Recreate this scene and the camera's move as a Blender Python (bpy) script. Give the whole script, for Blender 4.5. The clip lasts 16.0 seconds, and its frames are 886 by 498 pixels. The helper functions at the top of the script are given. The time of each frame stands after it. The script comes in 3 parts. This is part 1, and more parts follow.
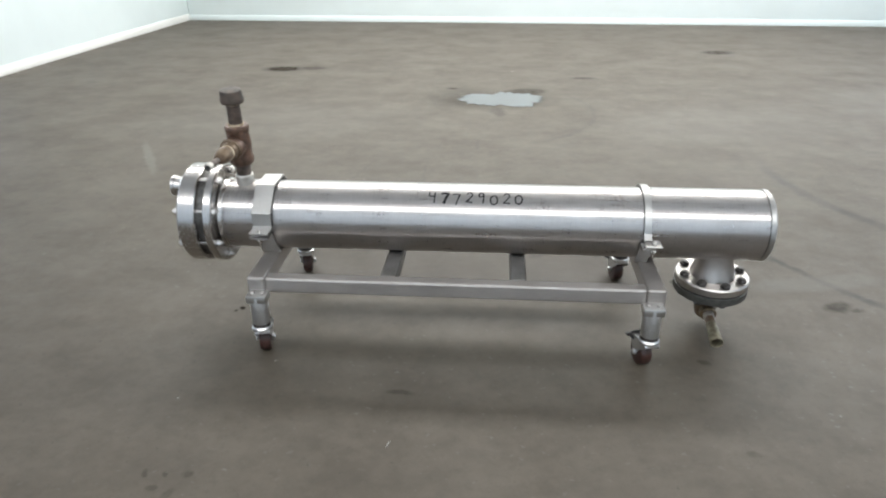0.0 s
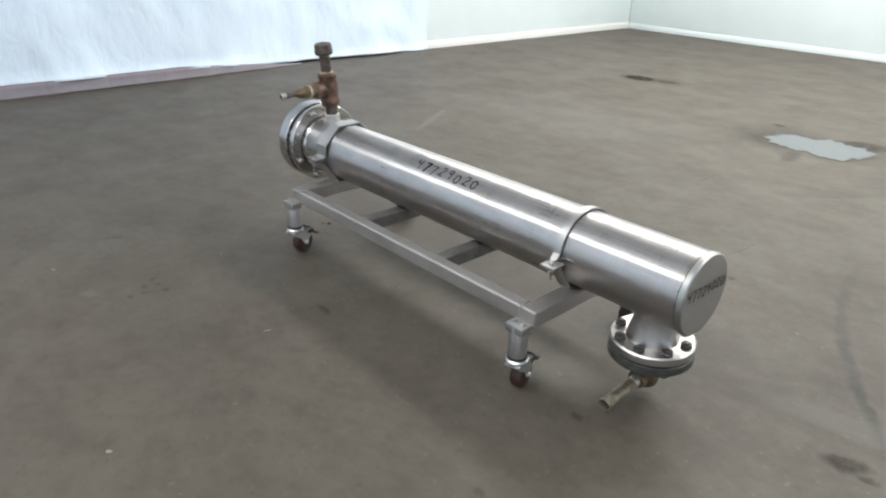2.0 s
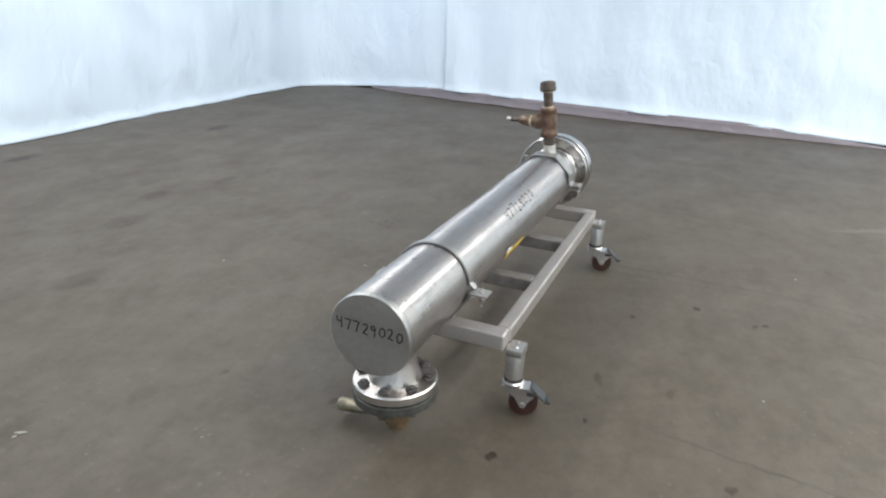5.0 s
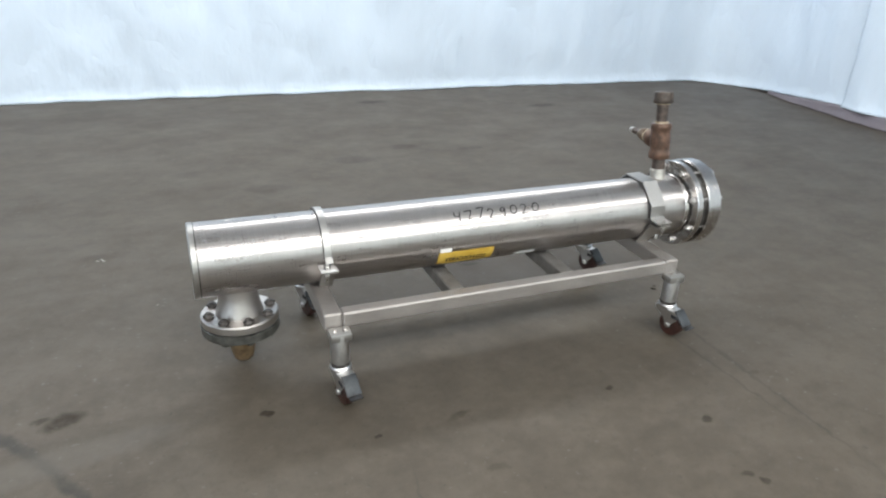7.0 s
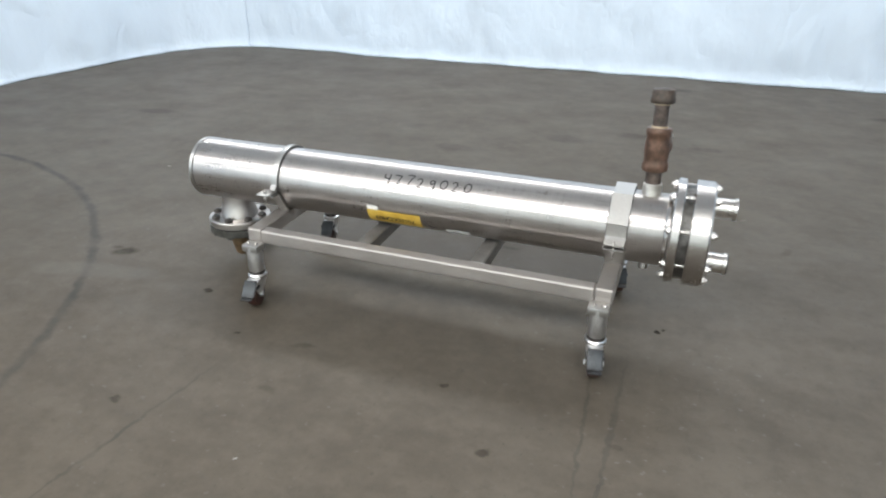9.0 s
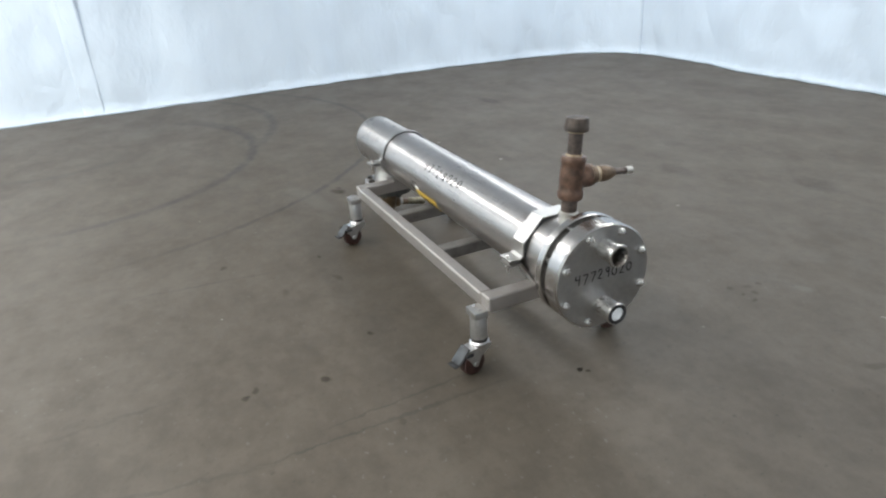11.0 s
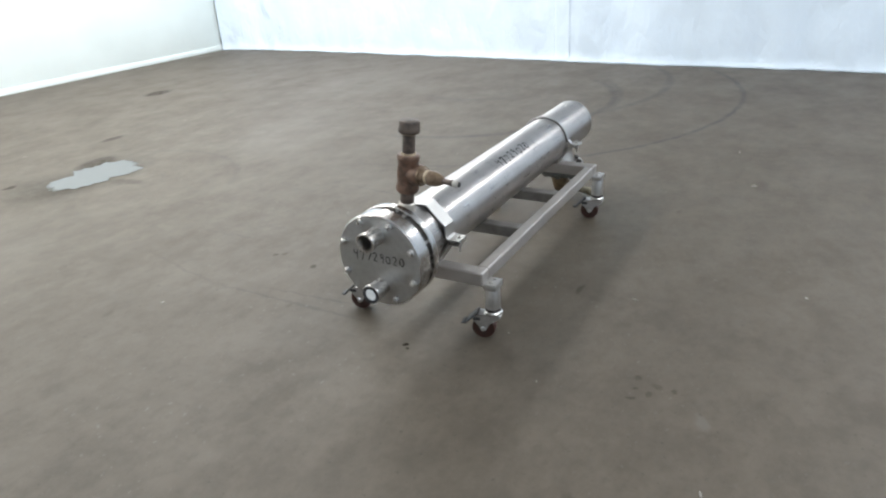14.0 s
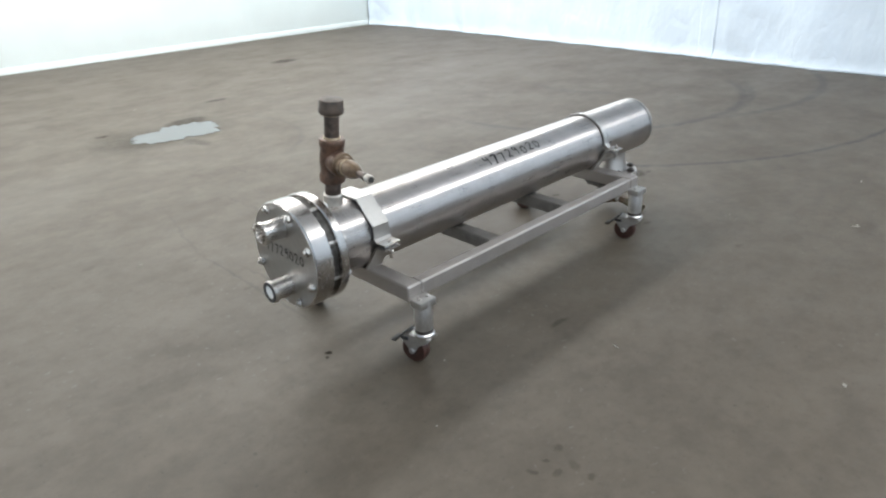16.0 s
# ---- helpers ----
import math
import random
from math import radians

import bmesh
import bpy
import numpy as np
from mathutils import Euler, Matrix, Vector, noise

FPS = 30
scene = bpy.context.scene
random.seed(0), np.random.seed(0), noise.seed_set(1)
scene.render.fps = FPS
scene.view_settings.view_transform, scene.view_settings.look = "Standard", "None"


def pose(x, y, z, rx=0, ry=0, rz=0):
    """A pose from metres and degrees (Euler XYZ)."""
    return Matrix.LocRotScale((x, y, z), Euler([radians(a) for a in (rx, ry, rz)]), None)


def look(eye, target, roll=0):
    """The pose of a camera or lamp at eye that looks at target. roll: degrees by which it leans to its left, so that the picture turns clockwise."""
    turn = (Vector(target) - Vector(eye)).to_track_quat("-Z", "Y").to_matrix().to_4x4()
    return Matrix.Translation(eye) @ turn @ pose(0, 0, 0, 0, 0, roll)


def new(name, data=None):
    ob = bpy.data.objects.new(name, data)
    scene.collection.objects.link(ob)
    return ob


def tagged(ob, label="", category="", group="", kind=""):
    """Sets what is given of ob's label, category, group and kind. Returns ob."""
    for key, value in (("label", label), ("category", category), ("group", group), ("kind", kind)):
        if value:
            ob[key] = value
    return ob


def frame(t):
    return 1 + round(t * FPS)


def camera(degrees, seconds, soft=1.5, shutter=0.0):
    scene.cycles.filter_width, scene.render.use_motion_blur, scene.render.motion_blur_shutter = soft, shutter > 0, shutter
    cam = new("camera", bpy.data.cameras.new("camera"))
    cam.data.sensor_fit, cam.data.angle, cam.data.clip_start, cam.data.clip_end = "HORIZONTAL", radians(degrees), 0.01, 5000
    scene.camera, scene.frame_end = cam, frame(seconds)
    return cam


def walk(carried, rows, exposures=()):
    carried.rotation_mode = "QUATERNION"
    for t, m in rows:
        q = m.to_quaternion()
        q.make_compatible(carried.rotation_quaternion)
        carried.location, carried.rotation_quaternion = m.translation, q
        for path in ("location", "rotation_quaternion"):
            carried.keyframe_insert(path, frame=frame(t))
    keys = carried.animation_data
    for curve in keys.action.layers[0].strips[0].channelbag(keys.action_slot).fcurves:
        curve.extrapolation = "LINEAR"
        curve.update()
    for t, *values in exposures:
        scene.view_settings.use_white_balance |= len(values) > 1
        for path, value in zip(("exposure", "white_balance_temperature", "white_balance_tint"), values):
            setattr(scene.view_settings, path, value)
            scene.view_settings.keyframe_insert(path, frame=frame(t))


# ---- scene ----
cam = camera(67.00, 16.0, soft=2.15)
# seconds, eye, target, roll
PATH = [
    (0, (0.122, -1.988, 1.259), (-0.026, -0.191, 0.358), -0.50),
    (0.5, (0.472, -1.933, 1.237), (-0.029, -0.205, 0.330), 4.60),
    (1, (0.910, -1.885, 1.249), (0.071, -0.299, 0.330), 0.20),
    (1.5, (1.311, -1.780, 1.226), (0.221, -0.330, 0.348), -1.40),
    (2, (1.617, -1.485, 1.190), (0.274, -0.252, 0.329), 1.20),
    (2.5, (1.924, -1.185, 1.177), (0.358, -0.285, 0.282), -2.80),
    (3, (2.165, -0.865, 1.166), (0.442, -0.297, 0.289), -2.60),
    (3.5, (2.277, -0.479, 1.174), (0.475, -0.200, 0.316), -0.40),
    (4, (2.354, -0.082, 1.168), (0.519, -0.046, 0.333), 1.10),
    (4.5, (2.384, 0.335, 1.184), (0.565, -0.080, 0.417), 0.70),
    (4.7, (2.329, 0.489, 1.191), (0.540, -0.048, 0.434), 1.60),
    (5.2, (2.173, 0.890, 1.202), (0.509, 0.030, 0.441), 2.21),
    (5.75, (1.895, 1.279, 1.217), (0.443, 0.090, 0.445), 2.76),
    (6.3, (1.531, 1.596, 1.232), (0.361, 0.144, 0.434), 3.01),
    (6.8, (1.164, 1.790, 1.245), (0.254, 0.193, 0.418), 3.30),
    (7, (0.978, 1.899, 1.253), (0.261, 0.214, 0.409), 2.60),
    (7.5, (0.539, 1.995, 1.238), (0.204, 0.214, 0.356), 1.70),
    (8, (0.121, 2.056, 1.256), (0.118, 0.253, 0.355), 0.90),
    (8.5, (-0.344, 2.114, 1.256), (-0.012, 0.342, 0.354), 0.40),
    (9, (-0.762, 1.998, 1.258), (-0.123, 0.317, 0.347), -0.30),
    (9.2, (-0.919, 1.937, 1.240), (-0.164, 0.297, 0.343), -0.10),
    (9.7, (-1.345, 1.800, 1.255), (-0.286, 0.362, 0.367), -1.53),
    (10.25, (-1.760, 1.552, 1.263), (-0.413, 0.385, 0.392), -2.83),
    (10.8, (-2.117, 1.232, 1.274), (-0.533, 0.383, 0.421), -3.97),
    (11.3, (-2.367, 0.881, 1.286), (-0.613, 0.337, 0.455), -4.50),
    (11.5, (-2.475, 0.749, 1.294), (-0.686, 0.342, 0.457), -4.80),
    (12, (-2.605, 0.371, 1.299), (-0.774, 0.223, 0.468), -5.10),
    (12.5, (-2.664, -0.018, 1.315), (-0.827, 0.062, 0.490), -3.70),
    (13, (-2.658, -0.472, 1.325), (-0.850, -0.133, 0.502), -3.30),
    (13.5, (-2.548, -0.843, 1.317), (-0.821, -0.199, 0.501), -3.90),
    (14, (-2.430, -1.175, 1.308), (-0.862, -0.235, 0.461), -4.00),
    (14.5, (-2.328, -1.524, 1.324), (-0.933, -0.359, 0.453), -4.20),
    (15, (-2.204, -1.666, 1.310), (-0.773, -0.527, 0.464), -1.10),
    (15.5, (-1.960, -1.612, 1.244), (-0.588, -0.404, 0.393), -1.20),
    (16, (-1.729, -1.550, 1.184), (-0.469, -0.230, 0.329), -2.60),
]
EXPOSURES = [(0, 0.05), (0.5, -0.08), (1, -0.08), (2.5, 0.06), (4.5, 0.12), (7, -0.02), (9, -0.02), (11.5, -0.12), (12.2, -0.08), (13, 0.02), (14, 0.04), (16, 0.03)]
# legs: place on the floor and the way each castor trails
CASTORS = ((-0.592, -0.262, 104), (0.6, -0.259, 104), (0.599, 0.279, 100), (-0.595, 0.274, 100))
walk(cam, [(t, look(eye, target, roll)) for t, eye, target, roll in PATH], EXPOSURES)

# ---------------------------------------------------------------- light
world = bpy.data.worlds.new("world")
scene.world = world
world.use_nodes = True
world.node_tree.nodes["Background"].inputs[0].default_value = (0.8, 0.9, 1.0, 1)
world.node_tree.nodes["Background"].inputs[1].default_value = 0.05


def ceiling_lamp(name, x, y, z, lx, ly, watts, colour, tilt=0.0):
    data = bpy.data.lights.new(name, "AREA")
    data.shape, data.size, data.size_y, data.energy, data.color = "RECTANGLE", lx, ly, watts, colour
    ob = new(name, data)
    ob.matrix_world = pose(x, y, z, tilt, 0, 0)
    return ob


# three rows of hung strip lights along the exchanger's axis; they shine down and, less, up at the ceiling
ROWS_OF_LIGHT = ((0.75, -2.62, 184, (0.965, 0.98, 0.98)), (0.75, 2.66, 238, (0.995, 0.99, 0.96)), (0.75, 5.5, 275, (0.99, 0.99, 0.97)))
for row_x, row_y, watts, tint in ROWS_OF_LIGHT:
    ceiling_lamp("strip_lamp", row_x, row_y, 3.12, 8.4, 0.46, watts, tint)
    ceiling_lamp("strip_lamp_upward", row_x, row_y, 3.16, 8.4, 0.46, watts * 0.3, tint, 180)


# ---------------------------------------------------------------- materials
def material(name, colour=(0.5, 0.5, 0.5), rough=0.5, metal=0.0):
    mat = bpy.data.materials.new(name)
    mat.use_nodes = True
    b = mat.node_tree.nodes["Principled BSDF"]
    b.inputs["Base Color"].default_value = (*colour, 1)
    b.inputs["Roughness"].default_value = rough
    b.inputs["Metallic"].default_value = metal
    return mat, mat.node_tree, b


def coords(nt, scale=(1, 1, 1), kind="Object"):
    tc = nt.nodes.new("ShaderNodeTexCoord")
    mp = nt.nodes.new("ShaderNodeMapping")
    mp.inputs["Scale"].default_value = scale
    nt.links.new(tc.outputs[kind], mp.inputs["Vector"])
    return mp.outputs["Vector"]


def noise_tex(nt, vec, scale, detail=4, rough=0.55):
    n = nt.nodes.new("ShaderNodeTexNoise")
    n.inputs["Scale"].default_value, n.inputs["Detail"].default_value, n.inputs["Roughness"].default_value = scale, detail, rough
    nt.links.new(vec, n.inputs["Vector"])
    return n.outputs["Fac"]


def remap(nt, value, a, b, c, d, smooth=False):
    m = nt.nodes.new("ShaderNodeMapRange")
    if smooth:
        m.interpolation_type = "SMOOTHSTEP"
    for i, v in enumerate((a, b, c, d)):
        m.inputs[i + 1].default_value = v
    nt.links.new(value, m.inputs[0])
    return m.outputs[0]


def calc(nt, op, a, b=None):
    m = nt.nodes.new("ShaderNodeMath")
    m.operation = op
    for i, v in enumerate((a, b)):
        if isinstance(v, (int, float)):
            m.inputs[i].default_value = v
        elif v is not None:
            nt.links.new(v, m.inputs[i])
    return m.outputs[0]


def blend(nt, fac, a, b):
    m = nt.nodes.new("ShaderNodeMix")
    m.data_type = "RGBA"
    if isinstance(fac, (int, float)):
        m.inputs[0].default_value = fac
    else:
        nt.links.new(fac, m.inputs[0])
    for sock, v in ((m.inputs[6], a), (m.inputs[7], b)):
        if isinstance(v, tuple):
            sock.default_value = (*v, 1)
        else:
            nt.links.new(v, sock)
    return m.outputs[2]


def bump(nt, b, height, strength, distance=0.002):
    n = nt.nodes.new("ShaderNodeBump")
    n.inputs["Strength"].default_value, n.inputs["Distance"].default_value = strength, distance
    nt.links.new(height, n.inputs["Height"])
    nt.links.new(n.outputs["Normal"], b.inputs["Normal"])


def steel(name, colour, rough, spread, grain, relief=0.04, patch=0.12):
    """Stainless steel: fine grain along one way, cloudy wear in gloss and colour."""
    mat, nt, b = material(name, colour, rough, 1.0)
    fine = noise_tex(nt, coords(nt, grain), 60, 3, 0.6)
    cloud = noise_tex(nt, coords(nt), 9, 4)
    both = calc(nt, "ADD", calc(nt, "MULTIPLY", fine, 0.6), calc(nt, "MULTIPLY", cloud, 0.4))
    nt.links.new(remap(nt, both, 0.35, 0.65, rough - spread, rough + spread), b.inputs["Roughness"])
    dark = tuple(c * (1 - patch) for c in colour)
    light = tuple(min(1, c * (1 + patch * 0.5)) for c in colour)
    nt.links.new(blend(nt, remap(nt, both, 0.35, 0.65, 0, 1), dark, light), b.inputs["Base Color"])
    bump(nt, b, fine, relief, 0.0006)
    return mat


def brushed_shell():
    """Stainless tube polished round its girth: gloss spreads along the axis, hazy smears and fine rings."""
    mat, nt, b = material("brushed_stainless_shell", (0.5, 0.49, 0.485), 0.3, 1.0)
    rings = noise_tex(nt, coords(nt, (16, 0.6, 0.6)), 30, 3, 0.65)
    streak = noise_tex(nt, coords(nt, (0.05, 5, 5)), 55, 3, 0.6)
    cloud = noise_tex(nt, coords(nt, (2.2, 1, 1)), 5, 4, 0.6)
    smear = noise_tex(nt, coords(nt, (0.7, 2.6, 2.6)), 15, 5, 0.68)
    mix = calc(nt, "ADD", calc(nt, "MULTIPLY", rings, 0.26), calc(nt, "ADD", calc(nt, "MULTIPLY", streak, 0.24), calc(nt, "MULTIPLY", cloud, 0.22)))
    mix = calc(nt, "ADD", mix, calc(nt, "MULTIPLY", smear, 0.28))
    nt.links.new(remap(nt, mix, 0.4, 0.6, 0.26, 0.35), b.inputs["Roughness"])
    nt.links.new(blend(nt, remap(nt, mix, 0.4, 0.6, 0, 1), (0.375, 0.351, 0.339), (0.5, 0.473, 0.459)), b.inputs["Base Color"])
    tangent = nt.nodes.new("ShaderNodeTangent")
    tangent.direction_type, tangent.axis = "RADIAL", "X"
    nt.links.new(tangent.outputs[0], b.inputs["Tangent"])
    b.inputs["Anisotropic"].default_value, b.inputs["Anisotropic Rotation"].default_value = 0.75, 0.25
    bump(nt, b, streak, 0.025, 0.0004)
    haze = nt.nodes.new("ShaderNodeBsdfGlossy")
    haze.inputs["Color"].default_value, haze.inputs["Roughness"].default_value = (0.5, 0.49, 0.48, 1), 0.6
    both = nt.nodes.new("ShaderNodeMixShader")
    both.inputs[0].default_value = 0.15
    nt.links.new(b.outputs[0], both.inputs[1])
    nt.links.new(haze.outputs[0], both.inputs[2])
    nt.links.new(both.outputs[0], nt.nodes["Material Output"].inputs["Surface"])
    return mat


SHELL = brushed_shell()
FLANGE = steel("machined_stainless", (0.49, 0.47, 0.455), 0.25, 0.03, (10, 1, 1), 0.006, 0.06)
FACE = steel("dull_stainless_plate", (0.42, 0.41, 0.395), 0.42, 0.06, (1, 1, 1))
FRAME = steel("satin_stainless_tube", (0.46, 0.43, 0.405), 0.57, 0.07, (0.6, 6, 6), 0.003, 0.16)
STRAP = steel("pale_satin_steel", (0.47, 0.46, 0.446), 0.43, 0.06, (2, 8, 8), 0.05)
ZINC = steel("zinc_plated_steel", (0.6, 0.595, 0.59), 0.36, 0.08, (3, 3, 1), 0.03, 0.2)
PORT = steel("bright_stainless_pipe", (0.6, 0.575, 0.55), 0.29, 0.05, (1, 6, 6))
NECK = steel("smooth_stainless_neck", (0.5, 0.475, 0.455), 0.36, 0.02, (1, 1, 6), 0.01, 0.06)
BOLT = steel("bolt_steel", (0.52, 0.505, 0.49), 0.28, 0.06, (3, 3, 3))


def patina(name, low, high, rough, metal, scale=45, relief=0.4):
    mat, nt, b = material(name, high, rough, metal)
    v = coords(nt)
    big, fine = noise_tex(nt, v, scale, 5, 0.6), noise_tex(nt, v, scale * 7, 3)
    nt.links.new(blend(nt, remap(nt, big, 0.36, 0.64, 0, 1), low, high), b.inputs["Base Color"])
    nt.links.new(remap(nt, fine, 0.3, 0.7, rough - 0.1, rough + 0.12), b.inputs["Roughness"])
    bump(nt, b, fine, relief, 0.0008)
    return mat


BRONZE = patina("tarnished_bronze", (0.06, 0.036, 0.025), (0.145, 0.083, 0.057), 0.42, 0.4, 38, 0.2)
ELBOW = patina("tan_brown_cast_elbow", (0.085, 0.055, 0.03), (0.19, 0.13, 0.07), 0.5, 0.25, 35, 0.2)
PIPE = patina("dark_brown_pipe", (0.045, 0.035, 0.03), (0.12, 0.09, 0.075), 0.45, 0.3)
CAP = patina("dark_iron_cap", (0.035, 0.028, 0.023), (0.085, 0.062, 0.048), 0.55, 0.2)
FITTING = patina("dull_brass_fitting", (0.1, 0.066, 0.042), (0.19, 0.135, 0.09), 0.42, 0.5, 40, 0.2)
BRASS = patina("aged_brass", (0.14, 0.12, 0.08), (0.29, 0.26, 0.19), 0.42, 0.7, 40, 0.2)
SOLDER = patina("thread_tape_and_solder", (0.28, 0.21, 0.135), (0.54, 0.45, 0.33), 0.5, 0.1)
SOCKET = patina("pale_welded_socket", (0.4, 0.38, 0.345), (0.58, 0.56, 0.525), 0.38, 0.7, 30, 0.2)
BLIND = patina("grey_green_steel_blind", (0.034, 0.034, 0.031), (0.078, 0.078, 0.07), 0.5, 0.3)
IRON = patina("black_bolt_head", (0.03, 0.027, 0.025), (0.09, 0.082, 0.078), 0.5, 0.4)
GASKET = patina("dark_gap_ring", (0.05, 0.049, 0.047), (0.13, 0.125, 0.12), 0.42, 0.7)
CROSS = patina("dull_grey_cross_tube", (0.12, 0.113, 0.105), (0.185, 0.175, 0.165), 0.45, 0.35, 20, 0.1)
TYRE = patina("red_brown_polyurethane", (0.024, 0.011, 0.009), (0.058, 0.022, 0.016), 0.42, 0.0)
RUBBER = patina("black_pedal_rubber", (0.012, 0.012, 0.013), (0.04, 0.041, 0.045), 0.5, 0.0)
SLATE = patina("grey_pedal_pad", (0.018, 0.022, 0.026), (0.046, 0.053, 0.06), 0.5, 0.0)
# dark colour that paints in the shade inside the pipe ends
HOLE = material("bore_shadow", (0.045, 0.045, 0.045), 0.6)[0]
PLUG = patina("white_plastic_plug", (0.7, 0.7, 0.69), (0.85, 0.85, 0.84), 0.45, 0.0)
INK = patina("black_marker_ink", (0.008, 0.008, 0.01), (0.035, 0.035, 0.038), 0.6, 0.0, 160)
INK.node_tree.nodes["Principled BSDF"].inputs["Specular IOR Level"].default_value = 0.08
YELLOW = patina("yellow_paper_label", (0.5, 0.315, 0.04), (0.62, 0.41, 0.07), 0.6, 0.0, 30, 0.1)
PAPER = patina("white_paper_tab", (0.74, 0.72, 0.68), (0.85, 0.84, 0.8), 0.6, 0.0, 30, 0.1)
CHIP = patina("pale_chip", (0.15, 0.14, 0.122), (0.3, 0.285, 0.26), 0.8, 0.0)


def concrete_floor():
    mat, nt, b = material("stained_concrete", (0.2, 0.19, 0.17), 0.55)
    v = coords(nt)
    warp = nt.nodes.new("ShaderNodeTexNoise")
    warp.inputs["Scale"].default_value, warp.inputs["Detail"].default_value = 16, 5
    nt.links.new(v, warp.inputs["Vector"])
    shift = nt.nodes.new("ShaderNodeVectorMath")
    shift.operation = "MULTIPLY_ADD"
    shift.inputs[1].default_value, shift.inputs[2].default_value = (0.05, 0.05, 0), (-0.025, -0.025, 0)
    nt.links.new(warp.outputs["Color"], shift.inputs[0])
    add = nt.nodes.new("ShaderNodeVectorMath")
    add.operation = "ADD"
    nt.links.new(v, add.inputs[0])
    nt.links.new(shift.outputs[0], add.inputs[1])
    wv = add.outputs[0]
    broad = noise_tex(nt, v, 0.5, 3)
    mid = noise_tex(nt, coords(nt, (1, 1.25, 1)), 2.3, 7, 0.66)
    drag = noise_tex(nt, coords(nt, (0.5, 3.2, 1)), 3.0, 5, 0.7)
    fine = noise_tex(nt, v, 24, 7, 0.72)
    grit = noise_tex(nt, v, 210, 2, 0.6)
    speck = noise_tex(nt, v, 75, 3, 0.6)
    worn = noise_tex(nt, v, 7.5, 5, 0.65)
    col = blend(nt, remap(nt, broad, 0.35, 0.65, 0, 1), (0.0695, 0.0572, 0.0427), (0.0792, 0.0659, 0.0499))
    col = blend(nt, remap(nt, mid, 0.5, 0.62, 0, 0.36), col, (0.0975, 0.0814, 0.0624))
    col = blend(nt, remap(nt, mid, 0.48, 0.37, 0, 0.36), col, (0.0511, 0.0419, 0.0312))
    col = blend(nt, remap(nt, drag, 0.58, 0.76, 0, 0.12), col, (0.0987, 0.0839, 0.0643))
    mottle = noise_tex(nt, coords(nt, (1, 1.15, 1)), 8.5, 5, 0.62)
    col = blend(nt, remap(nt, mottle, 0.5, 0.68, 0, 0.48), col, (0.0987, 0.0829, 0.0640))
    col = blend(nt, remap(nt, mottle, 0.48, 0.32, 0, 0.4), col, (0.0499, 0.0407, 0.0302))
    col = blend(nt, remap(nt, fine, 0.52, 0.66, 0, 0.36), col, (0.0487, 0.0397, 0.0298))
    col = blend(nt, remap(nt, fine, 0.46, 0.34, 0, 0.3), col, (0.0952, 0.0795, 0.0607))
    col = blend(nt, remap(nt, speck, 0.62, 0.72, 0, 0.3), col, (0.0415, 0.0337, 0.0260))
    col = blend(nt, remap(nt, grit, 0.6, 0.75, 0, 0.12), col, (0.1189, 0.1022, 0.0808))

    fleck = noise_tex(nt, coords(nt, (1, 1.3, 1)), 34, 2, 0.5)
    patch_mask = noise_tex(nt, v, 1.1, 3)
    col = blend(nt, calc(nt, "MULTIPLY", remap(nt, fleck, 0.66, 0.72, 0, 0.55), remap(nt, patch_mask, 0.42, 0.6, 0, 1)), col, (0.13, 0.122, 0.107))
    pits = noise_tex(nt, coords(nt, (1.2, 1, 1)), 46, 2, 0.5)
    col = blend(nt, calc(nt, "MULTIPLY", remap(nt, pits, 0.68, 0.74, 0, 0.5), remap(nt, patch_mask, 0.62, 0.44, 0, 1)), col, (0.03, 0.027, 0.023))

    def spot(x, y, rx, ry, turn=0):
        mp = nt.nodes.new("ShaderNodeMapping")
        mp.vector_type = "TEXTURE"
        mp.inputs["Location"].default_value = (x, y, 0)
        mp.inputs["Rotation"].default_value = (0, 0, radians(turn))
        mp.inputs["Scale"].default_value = (rx, ry, 1)
        nt.links.new(wv, mp.inputs["Vector"])
        ln = nt.nodes.new("ShaderNodeVectorMath")
        ln.operation = "LENGTH"
        nt.links.new(mp.outputs[0], ln.inputs[0])
        return remap(nt, ln.outputs["Value"], 0.55, 1.25, 1, 0, True)

    def arc(cx, cy, r, mid, half, wide):
        """A soft worn arc of a wheel that turned on the spot: centre, radius, middle and half of its angle, width."""
        off = nt.nodes.new("ShaderNodeVectorMath")
        off.operation = "SUBTRACT"
        off.inputs[1].default_value = (cx, cy, 0)
        nt.links.new(wv, off.inputs[0])
        ln = nt.nodes.new("ShaderNodeVectorMath")
        ln.operation = "LENGTH"
        nt.links.new(off.outputs[0], ln.inputs[0])
        ring = remap(nt, calc(nt, "ABSOLUTE", calc(nt, "SUBTRACT", ln.outputs["Value"], r)), wide * 0.15, wide, 1, 0, True)
        dot = nt.nodes.new("ShaderNodeVectorMath")
        dot.operation = "DOT_PRODUCT"
        dot.inputs[1].default_value = (math.cos(radians(mid)), math.sin(radians(mid)), 0)
        nt.links.new(off.outputs[0], dot.inputs[0])
        ends = remap(nt, dot.outputs["Value"], r * math.cos(radians(half)), r * math.cos(radians(half * 0.6)), 0, 1, True)
        return calc(nt, "MULTIPLY", ring, ends)

    marks = None
    for cx, cy, r, way, half, wide, k in ARCS:
        s = calc(nt, "MULTIPLY", arc(cx, cy, r, way, half, wide), k)
        marks = s if marks is None else calc(nt, "MAXIMUM", marks, s)
